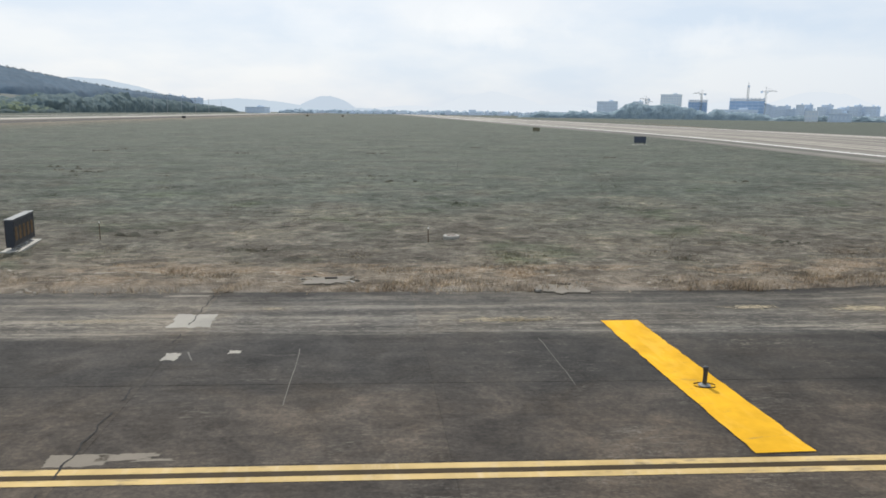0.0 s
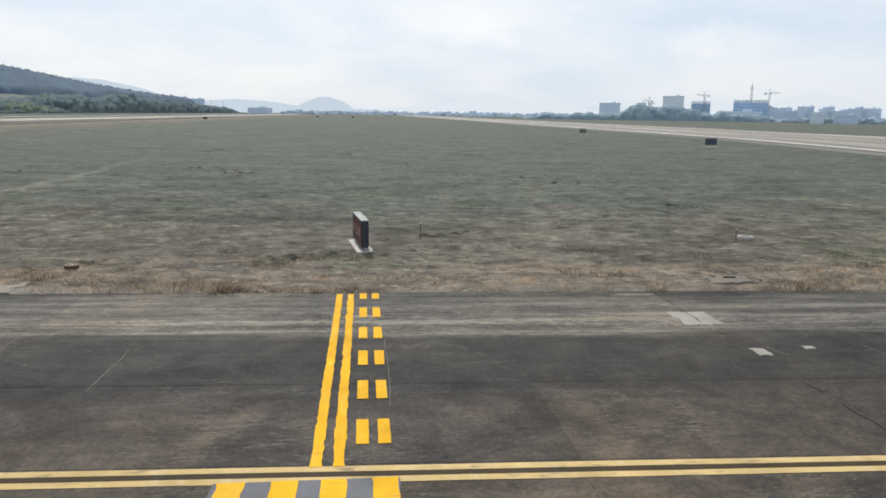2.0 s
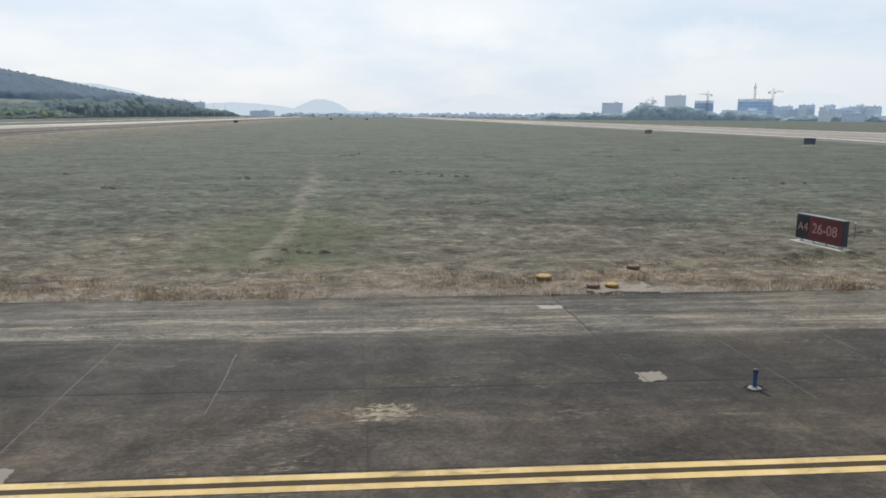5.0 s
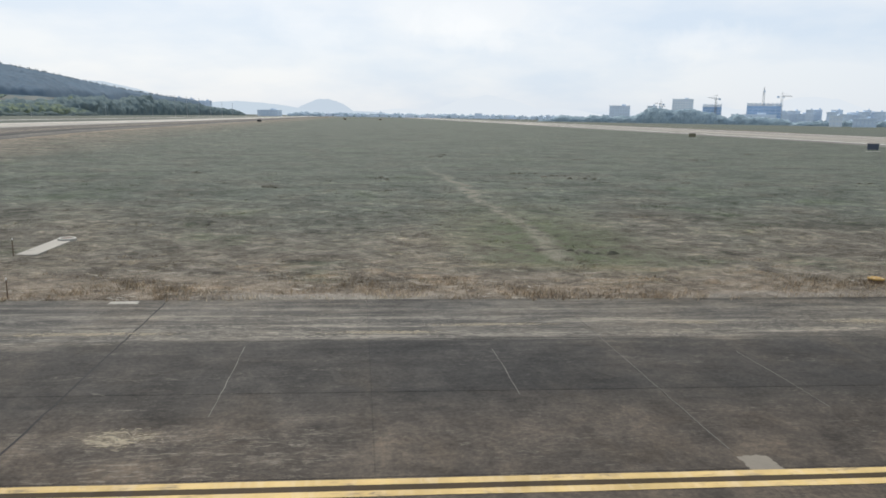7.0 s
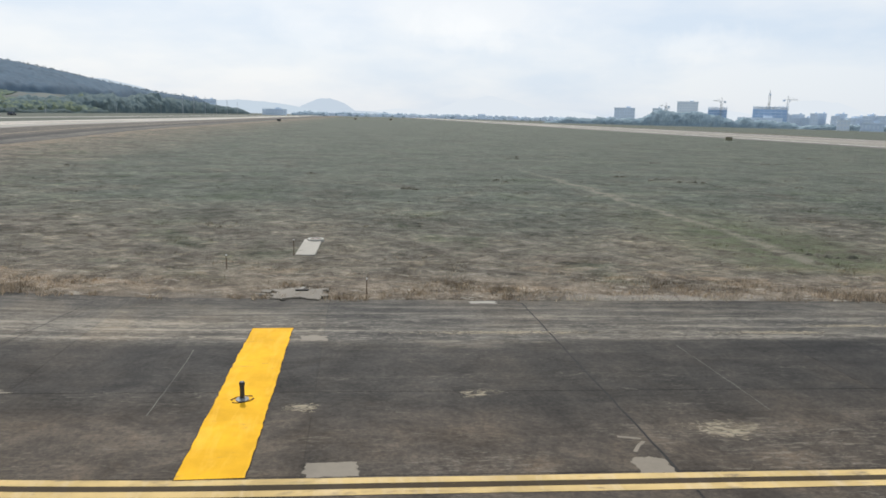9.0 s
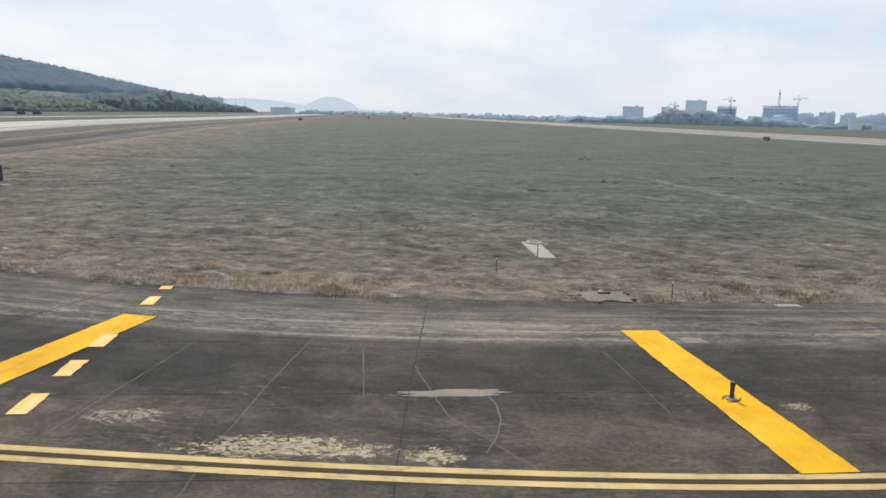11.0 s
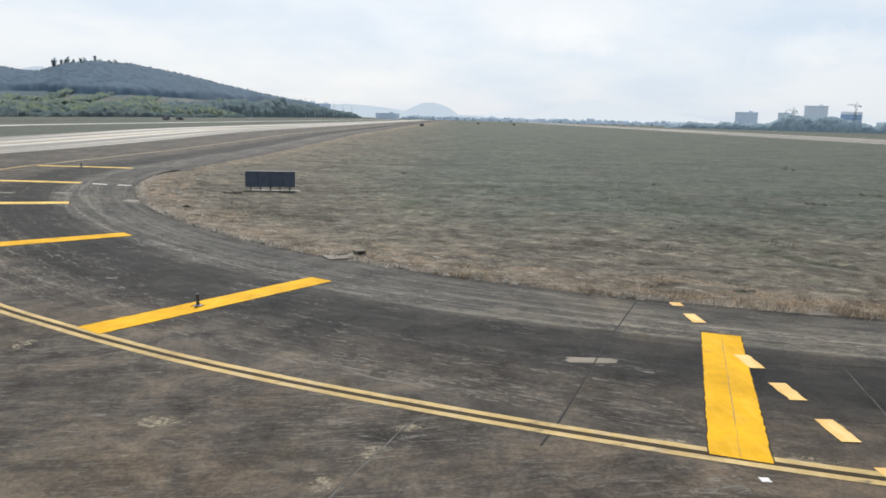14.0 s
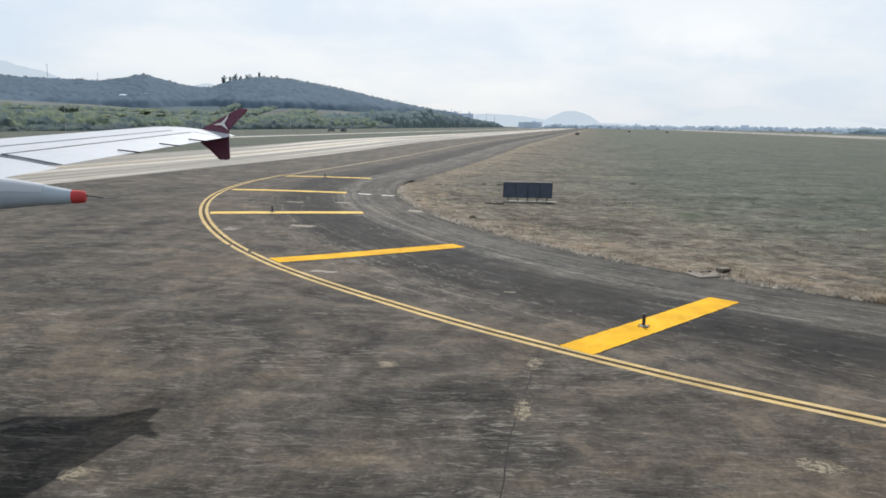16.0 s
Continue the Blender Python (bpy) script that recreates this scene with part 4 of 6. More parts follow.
pad(-29.3, -27.5, 22.95, 24.1, 0.05, "pale concrete pad at the pavement edge with pit lids")
pad(-57.45, -56.75, 30.05, 33.3, 0.06, "long pale concrete strip pad in dry grass", skew=-2)
pad(-57.7, -56.3, 23.95, 24.95, 0.05, "concrete drain pad with a dark inlet at the verge", True)
pad(-8.05, -6.8, 23.05, 23.9, 0.05, "broken concrete drain pad in dry grass", True)
pad(-1.45, -0.1, 21.75, 22.85, 0.05, "concrete drain pad with a dark inlet at the verge", True)
drain = pad(-80.0, -78.8, 30.9, 31.7, 0.05, "concrete drain pad with a small drain head at the verge", True, 30)
part("drain_head", box((0.42, 0.24, 0.2), (0.72, 0.1, 0.1), 0.02), PATCH, drain, "small rough drain head")
part("drain_mouth", box((0.26, 0.02, 0.1), (0.72, -0.025, 0.09)), DARK_GAP, drain, "dark drain mouth")
x, y = xy(-56.95, 33.0)
manhole(x, y, "round manhole at the end of a concrete strip pad")


def stake(x, y, h, label):
    s = base("marker_stake", x, y, None, 0, label, "stake", "thin stakes in the grass")
    part("rod", tube(0.018, 0.012, h, (0, 0, -0.03), 8), RUST, s)
    part("tip", tube(0.016, 0.016, 0.05, (0, 0, h - 0.06), 8), SIGN_WHITE, s, "pale tip")
    return s


stake(-7.75, 28.9, 0.62, "thin rusty stake near a manhole")
stake(-19.9, 28.2, 0.75, "thin rusty stake in dry grass")
stake(-60.9, 22.4, 0.62, "thin rusty stake beside a concrete strip pad")
stake(-57.75, 16.9, 0.55, "thin rusty stake at the pavement edge")
stake(-62.5, 20.0, 0.5, "thin rusty stake in dry grass")


def rubble(x, y, seed, size, label):
    rng = random.Random(seed)
    s = base("rubble_heap", x, y, None, rng.uniform(0, 90), label, "rubble", "rubble in the grass")
    for k in range(7):
        bm = bmesh.new()
        bmesh.ops.create_icosphere(bm, subdivisions=2, radius=size * rng.uniform(0.2, 0.42))
        for w in bm.verts:
            w.co *= 1 + 0.35 * noise.noise(w.co * 5 + Vector((k, seed, 0)))
            w.co.z *= 0.6
            w.co += Vector((size * math.cos(k * 0.9) * 0.8, size * 0.5 * math.sin(k * 2.1), size * 0.08))
        part("stone", bm, ROCK, s)
    return s


rubble(-94.9, 38.6, 3, 0.55, "low heap of brown rubble in dry grass")
rubble(-23.4, 25.4, 5, 0.3, "small dark clods in dry grass")
rubble(-38.6, 59, 6, 0.35, "pale lump of rubble in the field")


# ---- repairs and scuffs on the pavement ----
def repair(u, v, w, d, seed, material, label, rough=0.12, lift=0.004, turn=0.0):
    """A thin irregular patch lying on the pavement."""
    rng = random.Random(seed)
    n = 72
    bm = bmesh.new()
    ring_top, ring_low = [], []
    for i in range(n):
        a = 2 * math.pi * i / n
        c, s = math.cos(a), math.sin(a)
        k = 1 / max(abs(c), abs(s)) ** 0.97
        k *= 1 + rough * noise.noise(Vector((c * 2.2, s * 2.2, seed * 1.7))) * 2 + rough * noise.noise(Vector((c * 8, s * 8, seed))) + rng.uniform(-rough, rough) * 0.2
        du, dv = c * k * w / 2, s * k * d / 2
        du, dv = du * math.cos(turn) - dv * math.sin(turn), du * math.sin(turn) + dv * math.cos(turn)
        for ring, grow, dz in ((ring_top, 1.0, lift), (ring_low, 1.02, -0.004)):
            x, y = xy(u + du * grow, v + dv * grow)
            ring.append(bm.verts.new((x, y, lie(x, y) + dz)))
    mx, my = xy(u, v)
    mid = bm.verts.new((mx, my, lie(mx, my) + lift))
    for i in range(n):
        j = (i + 1) % n
        bm.faces.new((ring_top[i], ring_top[j], mid))
        bm.faces.new((ring_low[i], ring_low[j], ring_top[j], ring_top[i]))
    ob = part("trim", bm, material, None)
    return tagged(ob, label, "pavement patch", kind="structure")


REPAIRS = [
    (-10.27, 19.66, 0.94, 1.1, "pale square mortar patch on the shoulder"), (-10.1, 17.02, 0.3, 0.46, "small pale mortar patch on dark asphalt"),
    (-8.9, 17.25, 0.22, 0.18, "small pale mortar patch on dark asphalt"), (-10.17, 12.53, 0.78, 0.36, "pale mortar patch beside the edge line"), (-9.55, 12.6, 0.75, 0.2, "long pale mortar smear beside the edge line"), (-9.15, 12.47, 0.5, 0.07, "long pale mortar smear beside the edge line"),
    (-10.95, 22.02, 1.1, 0.16, "thin pale mortar smear along the pavement edge"),
    (-30.9, 21.72, 0.6, 0.34, "pale mortar patch on the shoulder"), (-30.42, 16.42, 0.5, 0.5, "pale square mortar patch on dark asphalt"),
    (-40.58, 13.55, 0.46, 0.48, "pale square mortar patch beside the edge line"), (-52.05, 23.5, 0.72, 0.26, "white mortar flake at the pavement edge"),
    (-56.3, 20.32, 0.55, 0.4, "pale mortar patch beside a yellow bar"), (-55.72, 14.15, 0.7, 0.42, "brownish mortar patch beside the edge line"),
    (-51.3, 13.98, 0.5, 0.5, "pale mortar patch beside the edge line"),
    (-62.1, 17.3, 1.8, 0.3, "long pale mortar strip on dark asphalt"), (-72.55, 20.45, 1.0, 0.34, "pale mortar strip on asphalt"),
    (-18.2, 20.3, 0.8, 0.2, "pale mortar smear on the shoulder"),
    (-96.15, 36.7, 1.1, 0.5, "pale mortar smear inside the turn"), (-91.6, 27.65, 0.8, 0.35, "pale mortar smear inside the turn"), (-97.5, 46.3, 0.9, 0.6, "pale mortar smear inside the turn"),
    (-100.1, 45.2, 0.9, 0.4, "pale mortar smear inside the turn"), (-92.7, 44.5, 1.0, 0.9, "pale mortar smear at the grass inside the turn"), (-98.5, 34.6, 0.6, 0.8, "pale mortar smear beside the turning edge line"),
    (-88.98, 26.1, 0.3, 0.12, "thin mortar smear inside the turn"), (-85.55, 26.8, 0.3, 0.1, "thin mortar smear inside the turn"),
]
for n, (u, v, w, d, label) in enumerate(REPAIRS):
    repair(u, v, w, d, n + 1, PALE_PATCH if "small pale" in label or "flake" in label or label.endswith("mortar patch on the shoulder") else TAN_PATCH if "square" in label else PATCH, label, 0.22 if "long" in label or "smear" in label else 0.1 + 0.04 * (n % 3))
repair(-71.11, 15.36, 0.13, 0.12, 77, SIGN_WHITE, "small white paint chip beside the edge line")


def worn_field(name, low, high):
    """Broken surface: pale aggregate showing in flecks, the rest see-through to the pavement."""
    m, nt, b = mat(name, 0.9, 0, 0.1)
    p = place(nt, (0.75, 1.3, 1.0), turn=-AXIS)
    fleck = noise_at(nt, p, 7.5, 6, 0.74, 1.2)
    col = ramp(nt, noise_at(nt, p, 14.0, 4, 0.7), [(0.3, low), (0.7, high)])
    nt.links.new(col, b.inputs["Base Color"])
    info = nt.nodes.new("ShaderNodeTexCoord")
    sep = nt.nodes.new("ShaderNodeVectorMath")
    sep.operation = "LENGTH"
    nt.links.new(info.outputs["Object"], sep.inputs[0])
    rim = span(nt, sep.outputs["Value"], 0.3, 1.0, 0.0, 0.22)
    sub = node(nt, "Math")
    sub.operation = "SUBTRACT"
    nt.links.new(fleck, sub.inputs[0])
    nt.links.new(rim, sub.inputs[1])
    nt.links.new(span(nt, sub.outputs[0], 0.42, 0.5, 0.0, 0.75), b.inputs["Alpha"])
    return m


WORN = worn_field("exposed_aggregate", (0.15, 0.128, 0.095), (0.37, 0.32, 0.235))
FRESH_WORN = worn_field("bright_broken_surface", (0.24, 0.2, 0.135), (0.52, 0.44, 0.3))


def worn_patch(u, v, w, d, label):
    bm = bmesh.new()
    bmesh.ops.create_circle(bm, cap_ends=True, segments=28, radius=1.0)
    me = bpy.data.meshes.new("trim")
    bm.to_mesh(me)
    bm.free()
    me.materials.append(FRESH_WORN if -66 < u < -60 or u > -5 else WORN)
    ob = new("trim", me)
    x, y = xy(u, v)
    tilt = -0.016 if 0 < y < 18 else 0.0
    ob.matrix_world = Matrix.Translation((x, y, lie(x, y) + 0.0035 + (0.004 if tilt == 0 else 0))) @ Matrix(((1, 0, 0, 0), (0, 1, 0, 0), (0, tilt, 1, 0), (0, 0, 0, 1))) @ pose(0, 0, 0, 0, 0, DEG - 2) @ Matrix.Diagonal((w / 2, d / 2, 1, 1))
    return tagged(ob, label, "pavement wear", kind="structure")


SHOULDER_WEAR = [(-27.9, 20.45, 3.2, 0.5), (-33.75, 20.65, 3.1, 0.75), (-8.6, 20.6, 1.2, 0.5), (-2.9, 19.35, 4.2, 0.75), (-2.5, 19.3, 2.6, 0.45), (3.6, 20.1, 2.5, 0.6), (-12.4, 19.75, 3.6, 0.55), (-43.0, 20.9, 5.0, 0.4), (-52.0, 20.62, 7.0, 0.5), (-45.6, 20.4, 4.5, 0.45), (-38.0, 20.8, 2.5, 0.5), (6.5, 19.85, 2.6, 1.0), (-18.5, 20.2, 3.0, 0.35)]
TAXI_WEAR = [(-35.4, 15.2, 1.8, 1.3), (-49.62, 15.1, 1.7, 0.95), (-49.6, 15.0, 1.0, 0.6), (-65.1, 15.3, 4.2, 1.3), (-64.2, 15.1, 3.0, 0.8), (-62.75, 14.85, 1.3, 1.0), (-62.6, 14.8, 0.9, 0.7), (-56.3, 16.37, 0.8, 0.6), (-53.25, 16.85, 1.1, 0.6), (-76.1, 16.7, 0.6, 0.5), (-76.6, 15.8, 0.5, 0.9), (-77.1, 14.8, 0.7, 0.7), (-67.5, 16.6, 2.2, 1.0), (-80.0, 16.6, 1.3, 0.8), (-70.4, 16.0, 1.8, 0.4), (-72.1, 16.55, 1.1, 0.35), (-89.75, 13.75, 1.0, 0.7), (-87.12, 19.33, 0.8, 0.7), (-84.3, 17.6, 0.5, 2.2), (-84.3, 20.2, 0.6, 1.4)]
for u, v, w, d in SHOULDER_WEAR:
    worn_patch(u, v, w, d, "worn shoulder with pale aggregate showing")
for u, v, w, d in TAXI_WEAR:
    worn_patch(u, v, w, d, "worn pavement with pale aggregate showing")


def crack(points, width, material, label, seed):
    """A jagged crack line across the pavement."""
    rng = random.Random(seed)
    pts = []
    for a, b in zip(points, points[1:]):
        for p in steps(a, b, 0.35)[:-1]:
            pts.append((p[0] + rng.uniform(-0.012, 0.012), p[1] + rng.uniform(-0.012, 0.012)))
    pts.append(points[-1])
    return ribbon("trim", pts, width, material, 0.004, label, "pavement crack", ragged=0.008)


crack([(-51.0, 23.4), (-51.0, 18.1), (-51.0, 15.4), (-51.0, 10.8)], 0.04, DARK_GAP, "dark open crack along a slab joint", 1)
crack([(-70.16, 26.2), (-71.4, 23.17), (-72.3, 20.89), (-73.06, 18.82), (-73.7, 17.1), (-74.1, 16.2)], 0.038, DARK_GAP, "dark crack running across the turn", 2)
crack([(-40.79, 22.6), (-40.79, 17.0), (-40.79, 14.0)], 0.014, DIM_JOINT, "pale filled slab joint", 3)
crack([(-25.48, 20.2), (-25.48, 16.2), (-25.48, 12.9)], 0.018, DIM_JOINT, "pale filled slab joint", 4)
crack([(-30.58, 22.4), (-30.58, 18.4), (-30.58, 15.9)], 0.03, DARK_GAP, "dark open crack along a slab joint", 5)
crack([(-62.75, 18.8), (-62.4, 16.3), (-61.3, 14.2)], 0.02, DIM_JOINT, "pale filled crack", 6)
for k in (-3, -2, 0, 1, 2, 4, 5, 6, 8, 9):
    u = -48.45 + 5.104 * k
    crack([(u, line_v(u) + 5.9 - 0.3 * (k % 3)), (u + 0.02, line_v(u) + 4.5), (u, line_v(u) + 2.2 + 0.8 * (k % 2))], 0.014, DIM_JOINT, "pale filled joint between two slabs", 20 + k)
crack([(-84.25, 21.3), (-84.32, 19.0), (-84.38, 16.6), (-84.25, 14.0), (-84.4, 9.0)], 0.022, DARK_GAP, "thin dark joint with crumbled edges across the turn", 9)
crack([(-62.0, 24.0), (-62.5, 20.6), (-62.93, 17.6), (-63.33, 14.5), (-63.6, 11.5)], 0.022, DARK_GAP, "dark open crack across the shoulder and taxiway", 14)
crack([(-64.63, 21.63), (-65.4, 18.22), (-65.87, 15.56), (-66.2, 13.0)], 0.014, DIM_JOINT, "pale filled joint between two slabs", 15)
crack([(-67.3, 20.6), (-67.65, 19.16), (-68.45, 15.99)], 0.014, DIM_JOINT, "pale filled joint between two slabs", 16)
crack([(-75.7, 17.7), (-76.25, 16.5), (-76.84, 14.86), (-77.6, 12.5)], 0.03, DIM_JOINT, "worn pale joint with crumbled edges across the turn", 17)
crack([(-75.75, 17.6), (-76.3, 16.4), (-76.88, 14.8), (-77.6, 12.6)], 0.014, DARK_GAP, "thin dark crack in a worn joint", 18)
for v0, v1 in ((22.15, 19.3), (18.62, 17.9), (15.3, 14.7), (14.2, 12.0), (11.6, 10.6)):
    ribbon("trim", [(-10.29 + 0.02 * math.sin(9 * p[1]) + 0.012 * math.sin(31 * p[1]), p[1]) for p in steps((-10.29, v0), (-10.29, v1), 0.12)], 0.026, DARK_GAP, 0.009, "dark broken crack along a slab joint", "pavement crack", ragged=0.02)
crack([(-51.46, 14.95), (-51.12, 14.84)], 0.07, PATCH, "thin mortar smear beside a slab joint", 42)
crack([(-51.1, 14.74), (-51.25, 14.6), (-51.38, 14.4)], 0.06, PATCH, "thin mortar smear beside a slab joint", 43)
crack([(-9.83, 17.3), (-9.64, 16.75)], 0.03, DIM_JOINT, "pale filled crack beside a mortar patch", 41)
for a, b in (((-71.2, 15.98), (-69.04, 22.76)),):
    ribbon("trim", steps(a, b, 0.3), 0.012, LID_YELLOW, 0.0135, "hairline crack along the middle of a yellow bar", "pavement crack", ragged=0.02)
broken = random.Random(63)
u = -60.0
while u < 2.0:
    run = broken.uniform(1.2, 5.0)
    crack([(u, line_v(u) + 6.3), (u + run, line_v(u + run) + 6.3)], broken.uniform(0.012, 0.03), DIM_JOINT, "pale dust lying in a slab joint along the taxiway", 100 + int(u))
    u += run + broken.uniform(0.6, 5.0)
crack([(-61.62, 17.3), (-61.5, 16.7), (-61.56, 16.1), (-61.75, 15.4), (-62.0, 14.9)], 0.025, DIM_JOINT, "faint pale tyre mark curving over the pavement", 12)


# ---- dry soil crumbs along the edge of the turn, and dark tufts out in the grass ----
def lumps(name, spots, material, label, category, flat):
    rng = random.Random(len(spots))
    vs, fs = [], []
    for x, y, z, r in spots:
        o = len(vs)
        turn = rng.uniform(0, 6.28)
        for k in range(6):
            a = turn + k * math.pi / 3
            q = r * rng.uniform(0.6, 1.3)
            vs.append((x + q * 1.4 * math.cos(a), y + q * math.sin(a), z - 0.02))
        for k in range(3):
            a = turn + k * math.pi * 2 / 3 + 0.5
            q = r * rng.uniform(0.3, 0.55)
            vs.append((x + q * math.cos(a), y + q * math.sin(a), z + r * flat * rng.uniform(0.6, 1.2)))
        fs.append((o + 6, o + 7, o + 8))
        for k in range(3):
            i, j = 2 * k, (2 * k + 2) % 6
            fs += [(o + i, o + i + 1, o + 6 + k), (o + i + 1, o + j, o + 6 + k), (o + j, o + 6 + (k + 1) % 3, o + 6 + k)]
    return tagged(new(name, mesh(name, vs, fs, material)), label, category, kind="stuff")


rng = random.Random(41)
spots = []
for _ in range(520):
    a = rng.uniform(0.32, 1.25)
    if noise.noise(Vector((a * 14, 2.0, 0))) < rng.uniform(-0.35, 0.3):
        continue
    q = KERB_R + rng.gauss(-0.12, 0.16)
    x, y = xy(KERB_MID[0] - q * math.sin(a), KERB_MID[1] - q * math.cos(a))
    spots.append((x, y, lie(x, y) + 0.03, rng.uniform(0.03, 0.11)))
lumps("soil_crumbs", spots, CRUMB, "pale dry soil crumbs along the edge of the turn", "soil", 0.7)
spots = []
for _ in range(34):
    cu, cv = rng.uniform(-105, 30), 27 + 75 * rng.random() ** 1.7
    for _ in range(rng.randint(2, 7)):
        u, v = cu + rng.gauss(0, 0.7), cv + rng.gauss(0, 0.18)
        if u > -96 and v > kerb_v(u) + 1.5:
            x, y = xy(u, v)
            spots.append((x, y, lie(x, y) + 0.03, rng.uniform(0.08, 0.26)))
lumps("dark_tufts", spots, TUFT, "low dark clods and tufts scattered over the field", "grass", 0.42)

# ---- aircraft wing standing on its main gear ----
# Stations: s metres out from the cabin wall, f metres forward of the seat.
WING_AT, WING_TURN = (-83.453, -4.495), 21.8


def wing_le(s):
    return 5.62 + (15.0 - s) * 0.519


def wing_te(s):
    return 3.47 + (15.0 - s) * 0.312 if s > 4.5 else 6.75


def wing_z(s):
    return 4.172 - (15.0 - s) * 0.0804


def section(s, n=14, f0=0.0, f1=1.0, thick=0.119):
    """Points round the aerofoil at a station, between chord fractions f0 and f1 from the nose."""
    le, te, z = wing_le(s), wing_te(s), wing_z(s)
    c = le - te
    top, low = [], []
    for k in range(n + 1):
        t = f0 + (f1 - f0) * (1 - math.cos(math.pi * k / n)) / 2
        y = 5 * thick * (0.2969 * math.sqrt(t) - 0.126 * t - 0.3516 * t**2 + 0.2843 * t**3 - 0.1036 * t**4)
        camber = 0.02 * math.sin(math.pi * t)
        top.append((s, le - t * c, z + (y + camber) * c))
        low.append((s, le - t * c, z + (camber - y * 0.8) * c))
    return top + low[::-1]


def loft(rings):
    bm = bmesh.new()
    vs = [[bm.verts.new(p) for p in r] for r in rings]
    n = len(rings[0])
    for a, b in zip(vs, vs[1:]):
        for i in range(n):
            bm.faces.new((a[i], a[(i + 1) % n], b[(i + 1) % n], b[i]))
    bm.faces.new(vs[0])
    bm.faces.new(vs[-1][::-1])
    for fc in bm.faces:
        fc.smooth = True
    bm.normal_update()
    for e in bm.edges:
        if len(e.link_faces) == 2 and e.calc_face_angle(0.0) > 0.6:
            e.smooth = False
    return bm


def wing_point(s, t, dz=0.0):
    le, te = wing_le(s), wing_te(s)
    c = le - te
    y = 5 * 0.119 * (0.2969 * math.sqrt(t) - 0.126 * t - 0.3516 * t**2 + 0.2843 * t**3 - 0.1036 * t**4)
    return (s, le - t * c, wing_z(s) + (y + 0.02 * math.sin(math.pi * t)) * c + dz)


def seam(a, b, w=0.02):
    """A thin panel gap on the upper skin, from (s, t) to (s, t)."""
    bm = bmesh.new()
    prev = None
    for k in range(13):
        s, t = a[0] + (b[0] - a[0]) * k / 12, a[1] + (b[1] - a[1]) * k / 12
        p = Vector(wing_point(s, t, 0.004))
        pair = (bm.verts.new(p + Vector((0, w / 2, 0))), bm.verts.new(p - Vector((0, w / 2, 0))))
        if prev:
            bm.faces.new((prev[0], prev[1], pair[1], pair[0]))
        prev = pair
    return bm


